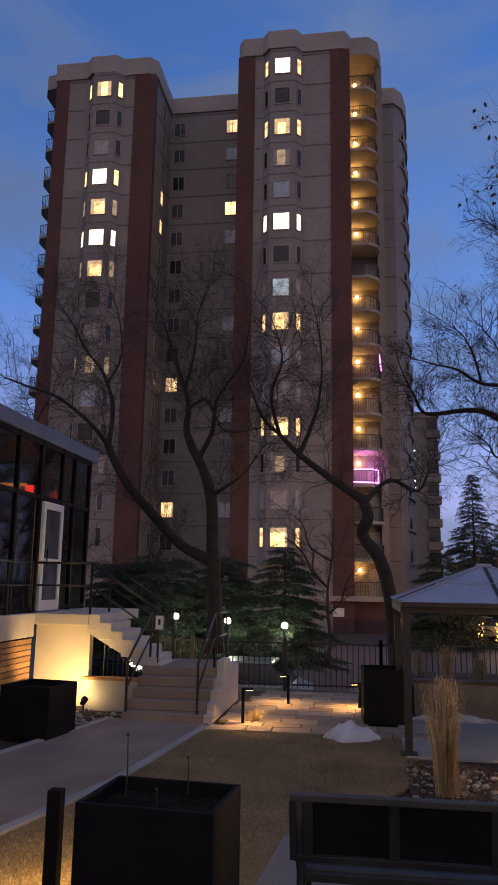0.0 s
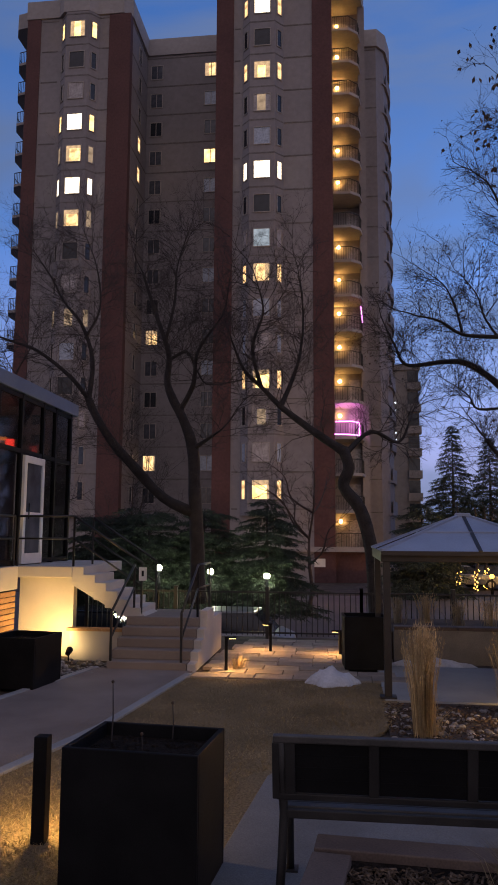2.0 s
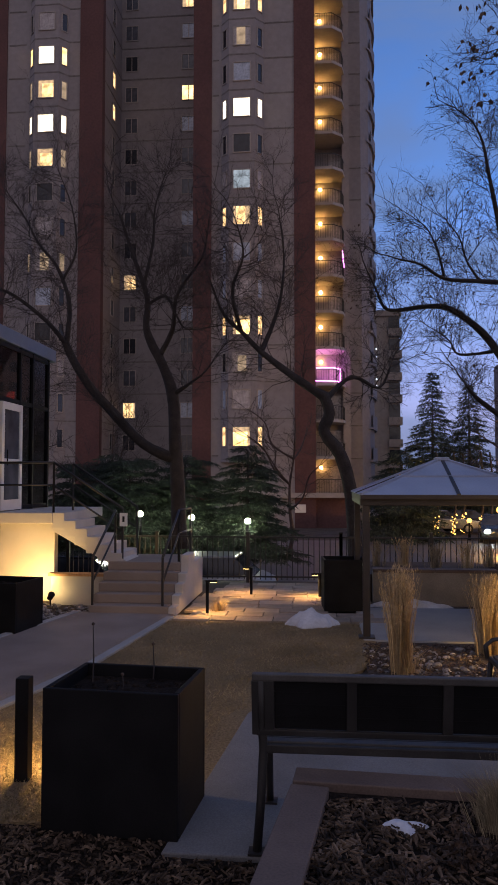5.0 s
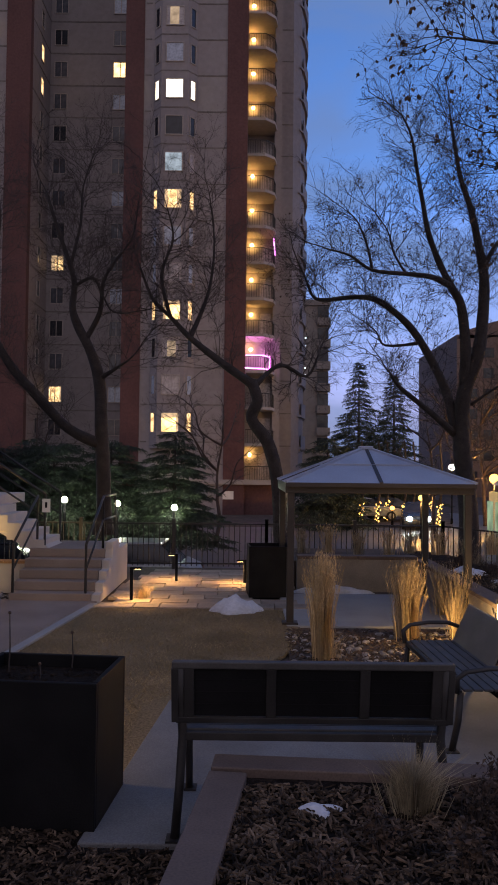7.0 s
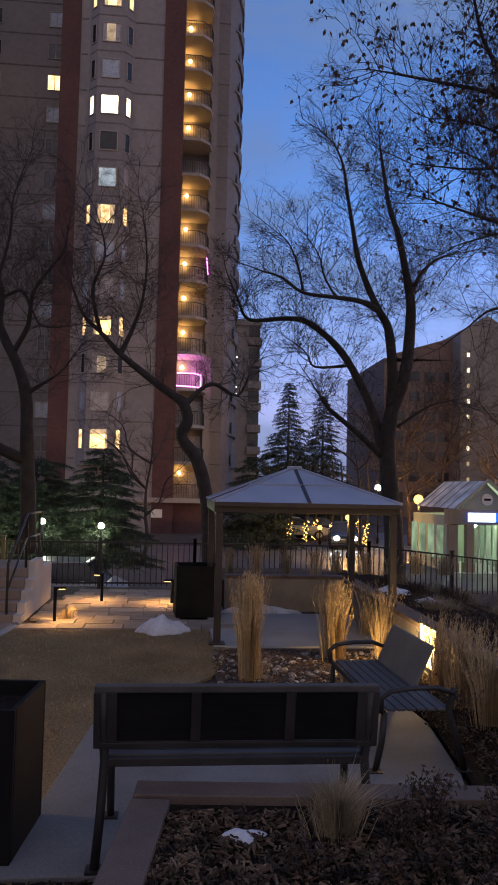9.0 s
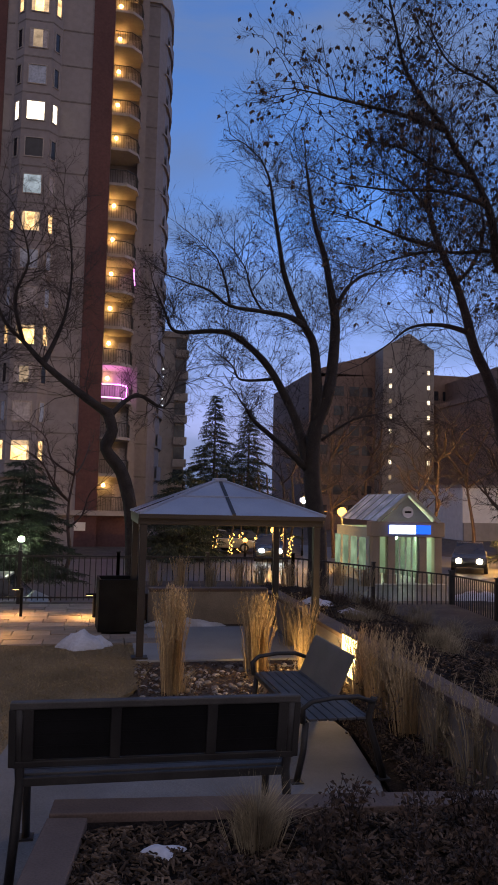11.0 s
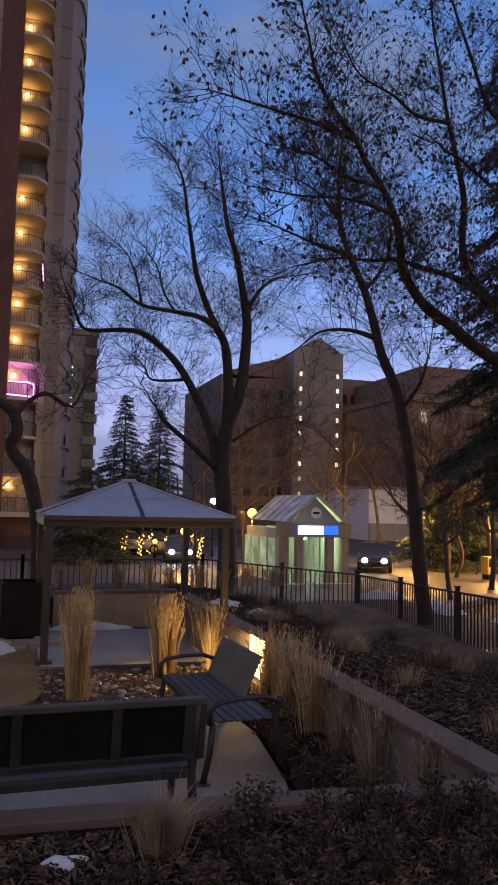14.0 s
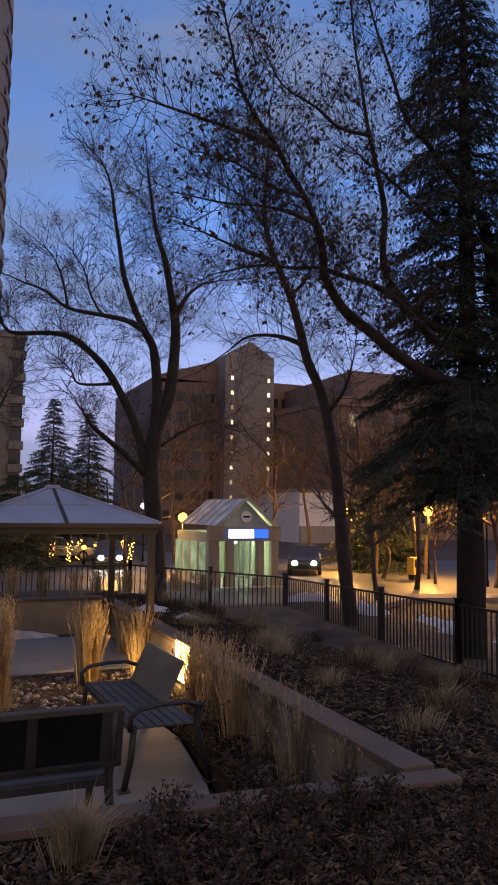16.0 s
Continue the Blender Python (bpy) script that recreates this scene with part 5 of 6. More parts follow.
tree("crooked bare tree with a strongly bent trunk",
     [(0.8, 17.8, -0.3), (0.76, 17.8, 0.8), (0.68, 17.8, 1.92), (0.44, 17.8, 2.82), (0.06, 17.8, 3.36), (0.19, 17.8, 3.8), (0.04, 17.8, 4.27)],
     [([(0.06, 17.8, 4.2), (-0.35, 17.8, 4.47), (-0.82, 17.8, 4.81), (-1.43, 17.8, 5.29), (-1.91, 17.8, 5.79), (-2.33, 17.8, 6.21), (-2.63, 17.8, 6.94)], 0.13, 0.025),
      ([(-1.43, 17.8, 5.29), (-1.18, 18.1, 5.98), (-0.98, 18.3, 6.74), (-0.91, 18.4, 7.79), (-1.05, 18.4, 9.01)], 0.07, 0.012),
      ([(-1.91, 17.8, 5.79), (-2.08, 17.4, 6.68), (-1.81, 17.3, 7.49), (-1.94, 17.2, 8.17)], 0.06, 0.015),
      ([(0.11, 17.8, 4.13), (0.73, 18.3, 4.73), (1.41, 18.6, 4.49), (1.72, 18.8, 5.08)], 0.08, 0.02)],
     0.19, 0.13, 302, M_BARK, step=0.11, size=1.1, rad=0.0115, crown_from=1.0)
tree("tall bare street tree with wide open crown",
     [(6.2, 21.0, -1.1), (6.15, 21.0, 0.3), (6.11, 21.0, 1.28), (5.93, 21.0, 3.05), (6.0, 21.0, 4.36), (6.39, 21.0, 5.46), (6.53, 21.0, 6.57), (6.56, 21.0, 7.67), (6.38, 21.0, 8.68), (6.19, 21.0, 9.59), (5.91, 21.0, 10.41), (5.73, 21.0, 11.42), (5.6, 21.0, 12.26)],
     [([(6.54, 21.0, 7.84), (6.98, 21.33, 8.63), (7.58, 21.67, 9.19), (8.32, 22.0, 9.52)], 0.09, 0.02),
      ([(6.02, 21.0, 4.53), (6.01, 20.89, 5.67), (5.85, 20.78, 6.8), (5.55, 20.67, 7.27), (5.16, 20.56, 7.99), (4.85, 20.44, 8.74), (4.68, 20.33, 9.5), (4.5, 20.22, 10.33), (4.32, 20.11, 11.23), (4.03, 20.0, 11.78)], 0.17, 0.02),
      ([(5.45, 20.4, 7.24), (4.91, 20.2, 7.42), (4.16, 20.0, 7.45), (3.22, 19.8, 7.49), (2.6, 19.6, 7.82), (2.03, 19.4, 7.91)], 0.1, 0.02),
      ([(3.23, 19.9, 7.52), (3.08, 19.8, 8.16), (2.79, 19.7, 8.78), (2.41, 19.6, 9.07)], 0.04, 0.01),
      ([(4.16, 20.0, 7.45), (3.85, 20.1, 8.04), (3.7, 20.2, 8.67), (3.32, 20.3, 9.28)], 0.04, 0.01),
      ([(5.76, 21.0, 3.29), (5.57, 21.2, 4.36), (5.06, 21.28, 5.49), (4.48, 21.36, 6.37), (3.66, 21.44, 7.04), (3.04, 21.52, 7.16), (2.12, 21.6, 7.08), (1.79, 21.6, 7.21), (1.62, 21.6, 7.62), (1.31, 21.6, 8.31)], 0.16, 0.02),
      ([(4.8, 21.5, 5.83), (3.85, 21.33, 5.74), (3.57, 21.17, 6.09), (3.19, 21.0, 6.35)], 0.05, 0.012),
      ([(5.76, 21.0, 3.21), (4.98, 20.73, 3.81), (4.11, 20.47, 4.44), (3.79, 20.2, 4.79)], 0.12, 0.03),
      ([(6.2, 21.0, 4.04), (7.05, 20.75, 4.64), (7.74, 20.5, 4.82)], 0.05, 0.012)],
     0.33, 0.03, 303, M_BARK, step=0.085, size=1.0, rad=0.0095, crown_from=0.5, leaves=0.05)
tree("slender bare street tree beside the fence",
     [(8.1, 13.2, -0.6), (7.98, 13.2, -0.12), (7.8, 13.2, 1.05), (7.68, 13.2, 2.28), (7.53, 13.2, 3.41), (7.26, 13.2, 4.54), (6.94, 13.2, 5.2), (6.75, 13.2, 5.87), (6.54, 13.2, 6.48), (6.3, 13.2, 6.97), (6.11, 13.2, 7.4), (5.98, 13.2, 7.96), (5.97, 13.2, 8.66), (6.03, 13.2, 9.37)],
     [([(6.77, 13.2, 5.55), (6.34, 13.4, 5.7), (5.81, 13.6, 5.67), (5.45, 13.8, 5.38)], 0.06, 0.012),
      ([(6.2, 13.2, 7.16), (5.54, 13.0, 7.17), (5.0, 12.8, 7.22), (4.2, 12.6, 7.35)], 0.06, 0.012),
      ([(5.98, 13.2, 7.85), (5.59, 13.45, 8.45), (5.08, 13.7, 8.81)], 0.04, 0.01),
      ([(7.37, 13.2, 4.15), (7.67, 13.0, 4.66), (7.75, 12.8, 5.2)], 0.06, 0.012),
      ([(6.55, 13.2, 6.48), (7.03, 13.4, 7.01), (7.33, 13.6, 7.72), (7.33, 13.8, 8.65)], 0.05, 0.012)],
     0.17, 0.03, 304, M_BARKR, step=0.075, size=1.15, rad=0.0075, crown_from=0.4)
tree("big overhanging bare tree with withered leaf clusters",
     [(9.9, 9.6, -0.5), (9.7, 9.6, 1.5), (9.3, 9.6, 3.0), (8.9, 9.6, 4.16), (8.69, 9.6, 5.09), (8.5, 9.6, 6.4), (8.26, 9.6, 7.2)],
     [([(9.1, 9.6, 3.5), (8.24, 9.5, 4.1), (7.17, 9.39, 4.29), (6.43, 9.27, 4.54), (5.91, 9.16, 4.8), (5.47, 9.05, 4.98), (5.18, 8.93, 5.16), (4.94, 8.82, 5.42), (4.85, 8.71, 5.68), (4.7, 8.59, 6.01), (4.45, 8.48, 6.32), (4.15, 8.37, 6.59), (3.94, 8.25, 6.8), (3.61, 8.14, 7.05), (3.33, 8.03, 7.36), (3.17, 7.91, 7.75), (3.01, 7.8, 8.13)], 0.115, 0.01),
      ([(3.93, 8.25, 6.78), (3.5, 8.15, 6.81), (3.17, 8.05, 6.8), (2.64, 7.95, 6.8), (2.2, 7.85, 6.79), (1.95, 7.78, 6.77)], 0.04, 0.006),
      ([(4.7, 8.6, 6.02), (4.29, 8.47, 6.06), (3.83, 8.35, 6.04), (3.25, 8.22, 5.93), (2.71, 8.1, 5.89)], 0.035, 0.008),
      ([(4.41, 8.4, 6.28), (3.85, 8.23, 6.26), (3.33, 8.07, 6.38), (2.84, 7.9, 6.34)], 0.03, 0.008),
      ([(8.34, 9.6, 4.68), (7.58, 9.49, 4.73), (6.86, 9.38, 5.12), (6.38, 9.27, 5.39), (5.91, 9.16, 5.52), (5.38, 9.04, 5.54), (4.95, 8.93, 5.57), (4.46, 8.82, 5.47), (3.92, 8.71, 5.4), (3.33, 8.6, 5.19)], 0.085, 0.01),
      ([(8.34, 9.6, 5.06), (7.62, 9.55, 5.06), (6.94, 9.49, 5.25), (6.39, 9.44, 5.7), (6.24, 9.38, 6.1), (6.24, 9.33, 6.7), (6.11, 9.27, 7.18), (5.94, 9.22, 7.7), (5.83, 9.16, 7.96), (5.7, 9.11, 8.51), (5.55, 9.05, 9.06), (5.44, 9.0, 9.87)], 0.085, 0.012),
      ([(5.77, 9.0, 7.69), (5.19, 8.88, 7.63), (4.76, 8.75, 7.76), (4.18, 8.62, 7.88), (3.87, 8.5, 8.21)], 0.035, 0.008),
      ([(8.26, 9.6, 6.66), (7.34, 9.43, 6.74), (6.59, 9.27, 7.05), (6.0, 9.1, 7.26)], 0.05, 0.02),
      ([(8.27, 9.6, 7.14), (7.57, 9.57, 7.77), (7.13, 9.53, 8.14), (6.78, 9.5, 8.37), (6.43, 9.47, 9.16), (6.1, 9.43, 9.89), (5.98, 9.4, 10.39)], 0.06, 0.012),
      ([(7.18, 9.6, 8.18), (7.32, 9.63, 8.89), (7.44, 9.67, 9.72), (7.37, 9.7, 10.71)], 0.04, 0.012)],
     0.30, 0.08, 305, M_BARK, step=0.065, size=0.66, rad=0.006, leaves=0.14, crown_from=0.9)


def spruce(label, x, y, z, h, rad, trunk_r, seed, boughs=200, clear=0.0, tuft=0.12, taper=1.0, droop=0.25, ragged=0.35, lace=1.0, lump=0.0):
    """A conifer: trunk, drooping boughs of uneven length, side sprays along each bough and hanging needle tufts."""
    t = thing("spruce", label, "tree", at=pose(x, y, z), group="spruces")
    r = random.Random(seed)
    part("trunk", Geo().tube([(0, 0, -0.3), (0, 0, h * 0.3), (0, 0, h * 0.97)], [trunk_r * 1.2, trunk_r * 0.8, 0.02], 10), M_BARK, t, smooth=True)
    g, br = Geo(), Geo()
    for k in range(boughs):
        f = ((k + r.random()) / boughs) ** 1.15
        zc = clear + (h - clear) * f
        a = k * 2.399 + r.uniform(-0.4, 0.4)
        lobe = 1 + lump * noise.noise((math.cos(a) * 1.2 + seed, math.sin(a) * 1.2, zc * 0.55))
        l = (rad * (1 - f) ** taper * lobe + 0.06) * r.uniform(1 - ragged, 1 + ragged * 0.5)
        d = Vector((math.cos(a), math.sin(a), 0))
        p0 = Vector((0, 0, zc))
        rise = r.uniform(0.0, 0.16) * (1 if f < 0.8 else 2.5)
        p1 = p0 + d * l * 0.45 + Vector((0, 0, l * (rise - 0.12 * droop)))
        p2 = p0 + d * l * 0.8 + Vector((0, 0, l * (rise - 0.75 * droop)))
        p3 = p0 + d * l + Vector((0, 0, l * (rise - 0.95 * droop)))
        br.tube([p0, p1, p2, p3], [0.10 * trunk_r, 0.07 * trunk_r, 0.04 * trunk_r, 0.006], 4, cap=False)
        n = max(4, int(l / tuft * 1.7 * lace))
        for m in range(n):
            q = 0.16 + 0.84 * (m + r.random()) / n
            c = p0.lerp(p1, q / 0.45) if q < 0.45 else (p1.lerp(p2, (q - 0.45) / 0.35) if q < 0.8 else p2.lerp(p3, (q - 0.8) / 0.2))
            reach = min(l * 0.42 * (1.12 - q) + tuft, tuft * 5)
            for sg in (-1, 1):
                b = a + sg * r.uniform(0.55, 1.15)
                e = c + Vector((math.cos(b), math.sin(b), -droop * r.uniform(0.3, 1.2))) * reach * r.uniform(0.5, 1.1)
                j = max(2, int((e - c).length / tuft * 1.9 * lace))
                for i in range(j):
                    w = c.lerp(e, (i + r.random()) / j)
                    for _ in range(3):
                        u = (e - c).normalized() * tuft * r.uniform(0.3, 0.8) + Vector((r.gauss(0, 0.4), r.gauss(0, 0.4), -r.uniform(-0.1, 0.9))) * tuft
                        v = u.cross(Vector((r.gauss(0, 1), r.gauss(0, 1), r.gauss(0, 1)))).normalized() * tuft * r.uniform(0.045, 0.10)
                        g.poly(w - v, w + v, w + u)
    part("bough_frame", br, M_TWIG, t)
    part("needle_mass", g, M_NEEDLE, t, "dark green needle sprays")
    return t


spruce("dark young spruce in front of the tower", -2.3, 23.5, -1.2, 4.5, 1.72, 0.1, 401, boughs=150, clear=1.0, tuft=0.15, taper=0.45, droop=0.18, lump=0.45)
spruce("dark young spruce near the lot lamps", -6.05, 23.4, -1.2, 4.05, 2.01, 0.1, 402, boughs=150, clear=1.0, tuft=0.15, taper=0.3, droop=0.18, lump=0.45)
spruce("dark young spruce behind the old tree", -4.35, 23.8, -1.2, 4.1, 1.84, 0.1, 403, boughs=150, clear=1.0, tuft=0.15, taper=0.3, droop=0.18, lump=0.45)
spruce("dark young spruce beyond the stairs", -7.7, 23.9, -1.2, 3.9, 1.72, 0.1, 409, boughs=150, clear=1.0, tuft=0.15, taper=0.3, droop=0.18, lump=0.45)
spruce("tall dark spruce beyond the gazebo", 8.75, 60.0, -1.3, 12.1, 3.6, 0.2, 404, boughs=230, tuft=0.30, taper=0.85, droop=0.2, lump=0.5)
spruce("tall dark spruce beyond the gazebo", 11.75, 61.0, -1.3, 11.2, 3.2, 0.2, 405, boughs=220, tuft=0.30, taper=0.8, droop=0.2, lump=0.5)
spruce("dark low spruce behind the gazebo", 4.6, 44.0, -1.2, 5.2, 3.2, 0.15, 406, boughs=130, tuft=0.3, taper=0.6, droop=0.2, lump=0.4)
spruce("massive street spruce with drooping dark boughs", 8.1, 9.75, -0.4, 14.0, 1.8, 0.22, 407, boughs=330, clear=2.9, tuft=0.12, taper=0.6, droop=0.42, ragged=0.6, lump=0.55)
spruce("dark spruce across the street", 24.5, 38.0, -1.2, 6.5, 3.4, 0.2, 408, boughs=130, tuft=0.34, taper=0.7, droop=0.2, lump=0.4)


def far_tree(label, x, y, h, seed, spread=0.3):
    r = random.Random(seed)
    z = -1.3
    tr = [(x, y, z)]
    for k in range(1, 6):
        tr.append((tr[-1][0] + r.gauss(0, 0.02) * h, tr[-1][1] + r.gauss(0, 0.02) * h, z + h * 0.8 * k / 5))
    lb = []
    for k in range(6):
        b = Vector(tr[r.randint(2, 4)])
        a = r.uniform(0, 6.28)
        e = b + Vector((math.cos(a) * spread * h, math.sin(a) * spread * h, h * r.uniform(0.2, 0.35)))
        lb.append(([b, b.lerp(e, 0.35) + Vector((r.gauss(0, 0.02), r.gauss(0, 0.02), -0.02)) * h, b.lerp(e, 0.7) + Vector((r.gauss(0, 0.025), r.gauss(0, 0.025), 0.01)) * h, e], 0.0085 * h, 0.002 * h))
    return tree(label, tr, lb, 0.016 * h, 0.004 * h, seed, M_BARKR, step=0.36, size=0.14 * h, level=2, rad=0.0022 * h, sides=7, crown_from=0.4)


for k, (x, y, h) in enumerate([(11.5, 40, 8.5), (14.5, 46, 10), (18.5, 50, 11), (16.5, 38, 6.5), (20.5, 44, 10), (24.5, 47, 10), (28, 46, 10), (26.5, 33, 8), (15.6, 24.2, 7), (20.0, 28, 8), (18.2, 31, 9), (22.8, 32, 10), (24.0, 27.5, 9), (19.0, 22.5, 7.5), (9, 36, 7), (-9.5, 32, 7), (-15.5, 31, 12), (-12.5, 24.5, 8.5), (-1.5, 33, 7.0), (22.5, 30, 5.5), (25.2, 34.5, 9), (22.6, 35.5, 8.5), (27.0, 32.5, 10), (25.5, 30.5, 8), (29.5, 36.5, 11), (21.6, 33.2, 7.5)]):
    far_tree("bare street tree in the dusk", x, y, h, 500 + k)

# ================= lamps =================
def lamp_of(name, x, y, z, watts, colour, target=None, angle=120, size=0.04):
    d = bpy.data.lights.new(name, "SPOT" if target else "POINT")
    d.energy, d.color, d.shadow_soft_size = watts, colour, size
    if target:
        d.spot_size, d.spot_blend = radians(angle), 0.6
    ob = new(name, d)
    ob.matrix_basis = look((x, y, z), target) if target else pose(x, y, z)
    return ob


def bollard(x, y, h, turn, label, watts=9):
    t = thing("path_light", label, "lamp", at=pose(x, y, 0.02, 0, 0, turn), group="path lights")
    part("post", Geo().box(-0.025, -0.025, 0, 0.025, 0.025, h), M_BLACK, t, bevel=0.004)
    hd = part("head", Geo().box(-0.03, -0.03, h, 0.16, 0.03, h + 0.03), M_BLACK, t, bevel=0.004)
    part("lens", Geo().box(0.05, -0.022, h - 0.006, 0.15, 0.022, h - 0.001), E_PATH, hd)
    a = radians(turn)
    lx, ly = x + 0.1 * math.cos(a), y + 0.1 * math.sin(a)
    lamp_of("path_glow", lx, ly, h - 0.0, watts, (1.0, 0.52, 0.15), (lx + 0.05 * math.cos(a), ly + 0.05 * math.sin(a), 0), 150, 0.03)
    return t


bollard(-1.89, 12.33, 0.52, 10, "slim black path light with a bent head", 34)
bollard(-1.36, 14.46, 0.5, 180, "slim black path light on the pavers", 30)
bollard(-0.05, 14.3, 0.42, 200, "slim black path light beside the planter", 30)
nb2 = thing("path_light", "square black bollard light beside the big planter", "lamp", at=pose(-2.2, 5.4, 0.02), group="path lights")
part("post", Geo().box(-0.05, -0.05, 0, 0.05, 0.05, 0.74), M_BLACK, nb2, bevel=0.006)
part("lens", Geo().box(-0.02, 0.051, 0.08, 0.02, 0.056, 0.6), E_BOLL, nb2, "warm vertical light strip")
lamp_of("bollard_glow", -2.22, 5.53, 0.42, 34, (1.0, 0.60, 0.2), None, size=0.08)
fl = thing("flood_light", "small black ground flood light shining on stucco", "lamp", at=pose(-4.75, 12.9, 0.02))
part("stake", Geo().tube([(0, 0, 0), (0, 0, 0.12)], [0.012, 0.012], 6), M_BLACK, fl)
part("housing", Geo().tube([(0, -0.05, 0.13), (0, 0.06, 0.19)], [0.045, 0.06], 12), M_BLACK, fl)
part("lens", Geo().tube([(0, 0.061, 0.191), (0, 0.066, 0.194)], [0.052, 0.052], 12), E_FLOOD, fl)
lamp_of("flood_glow", -5.1, 12.9, 0.26, 95, (1.0, 0.64, 0.22), (-5.4, 13.62, 0.9), 150, 0.05)
wlt = thing("wall_light", "glowing recessed light in the low wall", "lamp")
part("frame", Geo().box(3.05, 8.66, 0.08, 3.085, 9.26, 0.60), M_BLACK, wlt)
part("lens", Geo().box(3.04, 8.70, 0.11, 3.05, 9.22, 0.58), E_PANEL, wlt)
lamp_of("wall_glow", 2.82, 9.05, 0.40, 44, (1.0, 0.60, 0.2), None, size=0.1)


def street_lamp(label, x, y, z, r, globe, watts=0.0, colour=(1, 1, 1)):
    g0 = ground_z(x, y)
    t = thing("street_lamp", label, "street lamp", at=pose(x, y, g0), group="street lamps")
    part("pole", Geo().tube([(0, 0, -0.05), (0, 0, 0.3), (0, 0, 0.35), (0, 0, z - g0 - r)], [0.09, 0.08, 0.05, 0.04], 10), M_BLACK, t)
    part("collar", Geo().tube([(0, 0, z - g0 - r * 1.2), (0, 0, z - g0 - r * 0.8)], [0.06, 0.09], 10), M_BLACK, t)
    part("globe", Geo().ball((0, 0, z - g0), r, 14, 10), globe, t, smooth=True)
    if watts:
        lamp_of("street_glow", x, y - 0.02, z - r - 0.12, watts, colour, None, size=0.15)
    return t


def at_az(az, d):
    return d * math.sin(radians(az)), d * math.cos(radians(az))


SOD = (1.0, 0.50, 0.12)
# the one at 30.5 degrees is added to brighten the far right-hand trees
for az, d, k, r, w in ((18.05, 41.0, -0.0101, 0.25, 1500), (36.4, 40.0, 0.0019, 0.26, 2200), (12.9, 38.0, -0.036, 0.14, 600), (10.8, 46.0, -0.05, 0.14, 0), (30.5, 46.0, 0.0, 0.2, 4600), (40.5, 37.0, 0.03, 0.2, 2600)):
    x, y = at_az(az, d)
    street_lamp("sodium street lamp with an orange glowing globe", x, y, 2.2 + d * k, r, E_SODIUM, w, SOD)
x, y = at_az(15.1, 50)
street_lamp("white street lamp among the trees", x, y, 2.4, 0.2, E_STREETW)
for az, d, k, w in ((-13.7, 21.9, -0.043, 34), (-9.85, 22.2, -0.048, 26), (-5.6, 22.0, -0.053, 22)):
    x, y = at_az(az, d)
    street_lamp("white lot lamp between young spruces", x, y, 2.2 + d * k, 0.085, E_LOT, w, (0.95, 1.0, 0.75))
def bulbs(x, y, seed):
    """Small bulbs wound round a far trunk and its first limbs."""
    g, r = Geo(), random.Random(seed)
    for m in range(20):
        f = m / 20
        g.ball((x + 0.1 * f + 0.12 * math.cos(m * 1.7) + r.uniform(-0.12, 0.12) * f, y - 0.1, -1.1 + 1.3 * f), r.uniform(0.03, 0.055), 6, 4)
    return g


for k in range(7):
    x, y = at_az(8.4 + 0.95 * k + (0.3 if k % 2 else 0), 47 + 2 * (k % 3))
    t = thing("lit_tree_trunk", "far tree trunk wrapped in warm lights", "tree", group="wrapped trees")
    part("trunk", Geo().tube([(x, y, -1.4), (x + 0.1, y, 0.0), (x + 0.3, y, 1.6), (x + 0.1, y, 4.0)], [0.08, 0.08, 0.07, 0.05], 8), M_BARK, t)
    part("light_wrap", bulbs(x, y, k), E_WRAP, t)


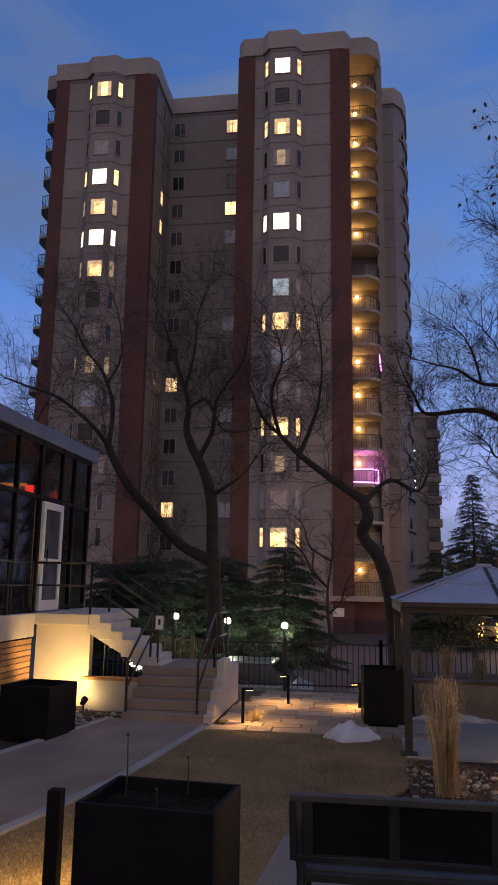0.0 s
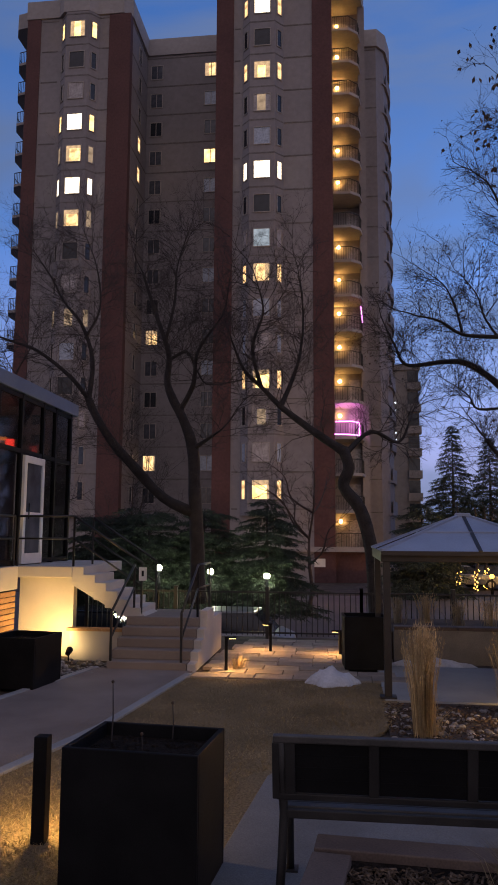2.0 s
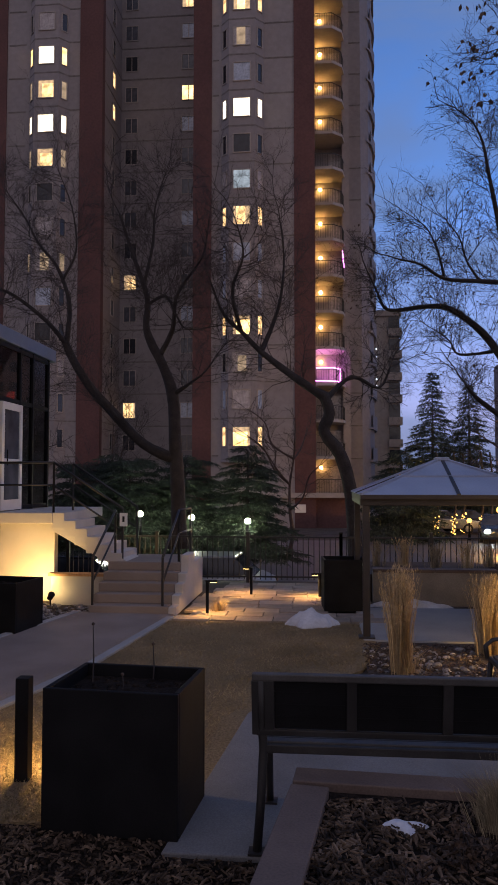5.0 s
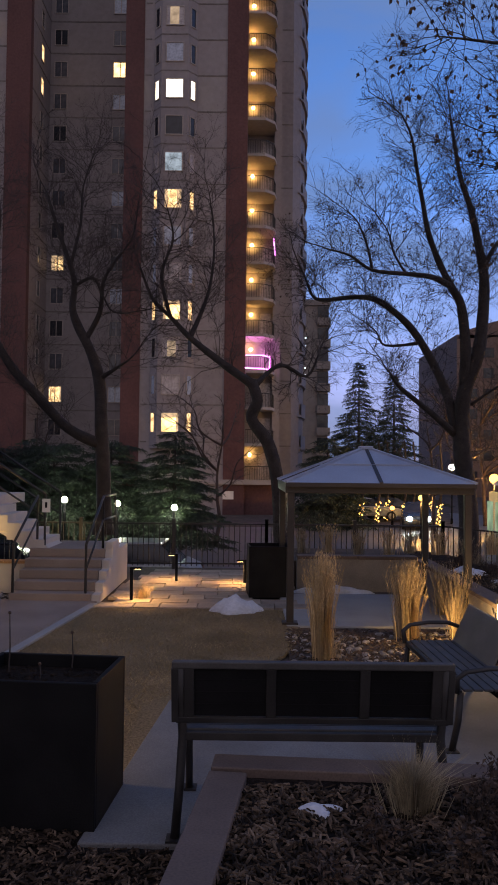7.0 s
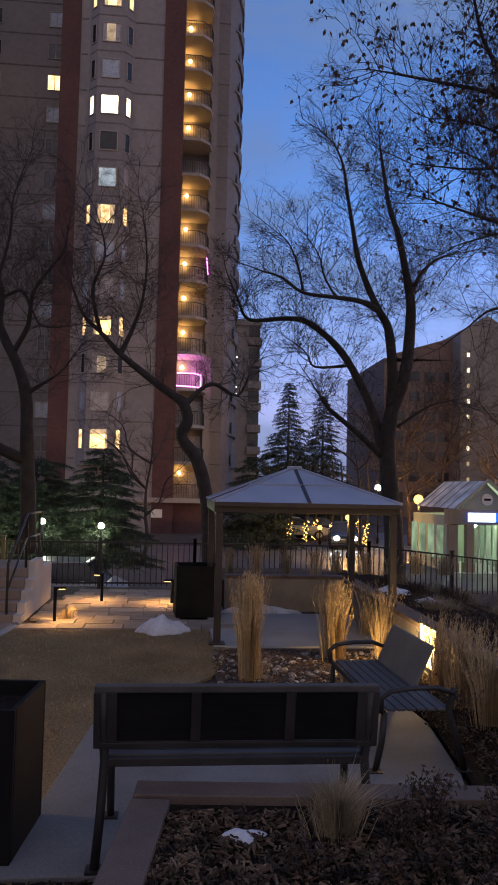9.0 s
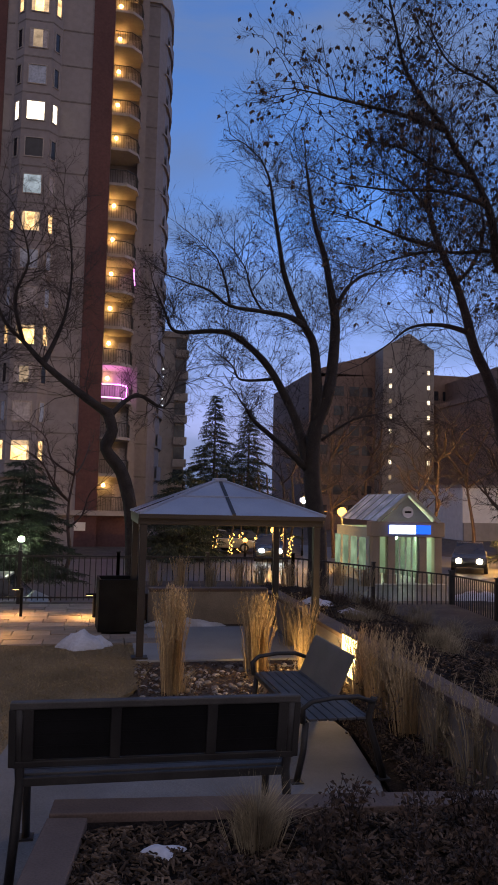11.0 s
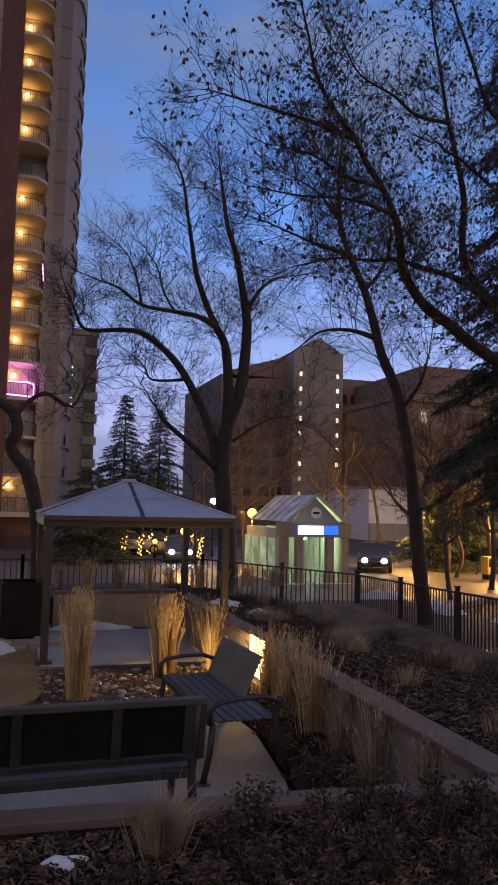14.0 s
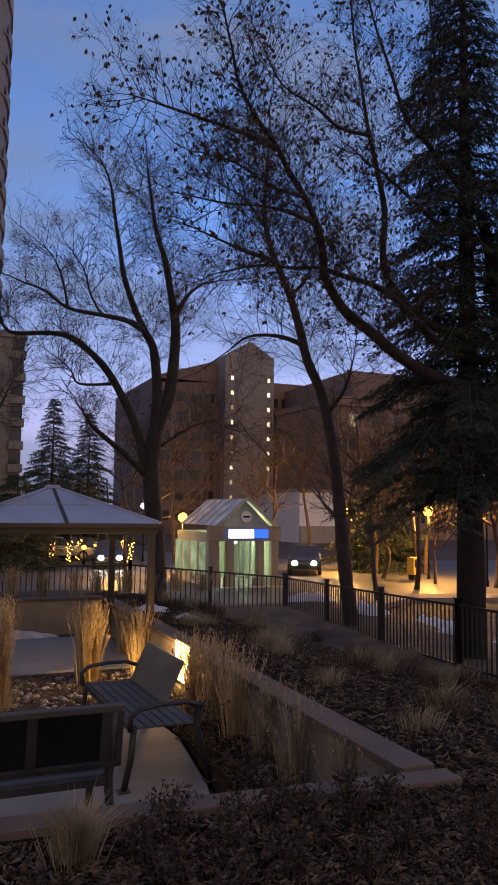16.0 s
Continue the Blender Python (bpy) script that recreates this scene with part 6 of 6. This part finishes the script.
# ================= kiosk =================
def kiosk():
    t = thing("entrance_kiosk", "small gabled entrance kiosk with snowy roof and lit glass front", "kiosk")
    x0, x1, y0, y1, z0, ze, zp = 11.45, 14.75, 31.0, 36.2, -1.25, 1.2, 2.72
    cx = (x0 + x1) / 2
    part("side_wall", Geo().box(x0 + 0.1, y0 + 0.6, z0, x0 + 0.25, y1, ze), M_KWALL, t)
    part("side_wall", Geo().box(x1 - 0.25, y0 + 0.6, z0, x1 - 0.1, y1, ze), M_KWALL, t)
    part("back_wall", Geo().box(x0 + 0.25, y1 - 0.15, z0, x1 - 0.25, y1, ze), M_KWALL, t)
    for k in range(4):
        part("side_window", Geo().box(x0 + 0.06, y0 + 1.0 + 1.2 * k, -0.7, x0 + 0.1, y0 + 1.75 + 1.2 * k, 0.75), E_KSIDE, t)
    for x in (x0 + 0.05, x0 + 0.75, x1 - 1.1, x1 - 0.4):
        c = part("column", Geo().box(x, y0, z0, x + 0.34, y0 + 0.34, ze - 0.35), M_KIOSK, t, bevel=0.02)
        part("plinth", Geo().box(x - 0.04, y0 - 0.04, z0, x + 0.38, y0 + 0.38, z0 + 0.5), M_KIOSK, c, bevel=0.02)
    part("lintel", Geo().box(x0 - 0.05, y0 - 0.05, ze - 0.35, x1 + 0.05, y0 + 0.5, ze + 0.3), M_KIOSK, t, bevel=0.02)
    g = Geo()
    g.v += [(x, y, z) for y in (y0 + 0.05, y0 + 0.2) for x, z in ((x0 + 0.5, ze + 0.3), (x1 - 0.5, ze + 0.3), (cx, zp - 0.12))]
    g.f += [[0, 1, 2], [5, 4, 3], [0, 3, 4, 1], [1, 4, 5, 2], [2, 5, 3, 0]]
    part("gable", g, M_KWALL, t)
    for s in (-1, 1):
        xe = cx + s * (x1 - x0) / 2 * 0.86
        part("roof_pane", Geo().poly((cx, y0 - 0.1, zp), (xe, y0 - 0.1, ze + 0.32), (xe, y1, ze + 0.32), (cx, y1, zp)), M_KROOF, t, "snow-streaked glass roof slope")
        part("verge", Geo().beam((cx, y0 - 0.12, zp + 0.02), (xe, y0 - 0.12, ze + 0.32), 0.1, 0.12), M_KWALL, t)
        for k in range(5):
            y = y0 + 0.9 + k * 0.95
            part("glazing_bar", Geo().beam((cx, y, zp + 0.02), (xe, y, ze + 0.34), 0.05, 0.04), M_KWALL, t)
    e = part("emblem", Geo().tube([(cx, y0 + 0.03, ze + 0.72), (cx, y0 - 0.02, ze + 0.72)], [0.25, 0.25], 20), M_WHITE, t, "round pale emblem")
    part("bar", Geo().box(cx - 0.15, y0 - 0.03, ze + 0.68, cx + 0.15, y0 - 0.022, ze + 0.77), M_BLACK, e)
    sg = part("sign", Geo().box(12.2, y0 - 0.16, 0.98, 14.1, y0 - 0.06, 1.36), E_BLUE, t, "lit blue and white sign")
    part("sign_text_bar", Geo().box(12.2, y0 - 0.17, 0.98, 13.4, y0 - 0.162, 1.36), E_SIGNW, sg)
    for k in range(5):
        x = x0 + 1.15 + k * 0.28
        part("door_frame", Geo().box(x, y0 + 0.42, z0, x + 0.06, y0 + 0.48, ze - 0.35), M_WHITE, t)
    part("door_glass", Geo().box(x0 + 1.1, y0 + 0.44, z0, x1 - 1.1, y0 + 0.46, ze - 0.35), M_GLASS, t)
    part("light_tube", Geo().box(x0 + 0.6, y0 + 1.5, 1.0, x1 - 0.6, y0 + 1.6, 1.06), E_KIOSK, t)
    part("light_tube", Geo().box(x0 + 0.6, y0 + 3.5, 1.0, x1 - 0.6, y0 + 3.6, 1.06), E_KIOSK, t)
    part("floor", Geo().box(x0, y0 - 0.4, z0, x1, y1, z0 + 0.1), M_CONC, t)
    return t


kiosk()
lamp_of("kiosk_glow", 13.1, 32.8, 0.9, 120, (0.75, 1.0, 0.65), None, size=0.3)


# ================= vehicles =================
def car(label, x, y, turn, paint, lights=None, z=-1.17):
    t = thing("parked_car", label, "car", at=pose(x, y, z, 0, 0, turn), group="cars")
    prof = [(-2.1, 0.32), (2.15, 0.32), (2.2, 0.62), (1.95, 0.82), (0.95, 0.95), (-1.75, 0.98), (-2.15, 0.8)]
    g = Geo()
    n = len(prof)
    g.v += [(px, s * 0.87, pz) for s in (-1, 1) for px, pz in prof]
    g.f += [list(range(n - 1, -1, -1)), list(range(n, 2 * n))] + [[i, (i + 1) % n, n + (i + 1) % n, n + i] for i in range(n)]
    body = part("body", g, paint, t, bevel=0.06, smooth=False)
    g = Geo()
    cab = [(-1.7, 0.96, 0.80), (-1.2, 1.42, 0.66), (0.1, 1.46, 0.66), (0.95, 0.94, 0.80)]
    g.v += [(px, s * w, pz) for s in (-1, 1) for px, pz, w in cab]
    g.f += [[3, 2, 1, 0], [4, 5, 6, 7], [0, 1, 5, 4], [2, 3, 7, 6], [3, 0, 4, 7]]
    part("cabin_glass", g, M_DARKGL, t)
    part("roof", Geo().box(-1.22, -0.67, 1.41, 0.12, 0.67, 1.48), paint, t, bevel=0.03)
    for px in (-1.35, 1.35):
        for s in (-1, 1):
            w = part("wheel", Geo().tube([(px, s * 0.72, 0.32), (px, s * 0.9, 0.32)], [0.32, 0.32], 18), M_TYRE, t)
            part("rim", Geo().tube([(px, s * 0.895, 0.32), (px, s * 0.91, 0.32)], [0.2, 0.19], 14), M_CARS, w)
    for s in (-1, 1):
        part("headlight", Geo().ball((2.18, s * 0.5, 0.66), 0.16, 10, 7, 0.8), lights or M_WHITE, t)
        part("tail_light", Geo().box(-2.16, s * 0.6 - 0.14, 0.7, -2.1, s * 0.6 + 0.14, 0.84), M_RED, t)
    return t


x, y = at_az(27.3, 42)
car("dark car with warm headlights on the street", x, y, -118, M_CARD, E_HEAD)
x, y = at_az(12.6, 45)
car("car with cool bright headlights on the street", x, y, -100, M_CARD, E_HEADC)
x, y = at_az(-9.7, 19.9)
car("silver car parked behind the rear fence", x, y, 178, M_CARS)
x, y = at_az(-19.5, 20.4)
car("dark car parked beyond the stairs", x, y, 175, M_CARD)
for k, az in enumerate((6.0, 9.0, 10.9)):
    x, y = at_az(az, 50 + k)
    car("car parked along the far street side", x, y, 5, M_CARS if k % 2 else M_CARD)

lamp_of("pink_glow", 0.5, 57.2, ROW0 + FLOOR_H * 2 - 0.6, 90, (0.95, 0.25, 0.9), None, size=0.1)
x, y = at_az(35.3, 38.5)
nbx = thing("news_box", "yellow news box at the street corner", "box", at=pose(x, y, -1.1, 0, 0, 20))
part("body", Geo().box(-0.25, -0.2, 0.25, 0.25, 0.2, 1.1), M_YELLOW, nbx, bevel=0.02)
part("stand", Geo().box(-0.2, -0.15, 0, 0.2, 0.15, 0.25), M_BLACK, nbx)
part("window", Geo().box(-0.18, -0.21, 0.6, 0.18, -0.2, 1.0), M_DARKGL, nbx)
scatter("leaf_litter", 1500, lambda r: (0.5 + 2.4 * r.random(), 8.4 + 1.9 * r.random(), 0.02), lambda g, r, x, y, z: chip(g, r, x, y, z, 1.2), M_LEAFD, "brown leaf litter between the reeds", "leaves", 21)

sgn = thing("small_sign", "small white sign plate on the stair rail", "sign")
part("plate", Geo().box(-3.66, 13.40, 1.38, -3.52, 13.415, 1.62), M_WHITE, sgn)
part("symbol_bar", Geo().box(-3.61, 13.395, 1.46, -3.57, 13.4, 1.56), M_BLACK, sgn)
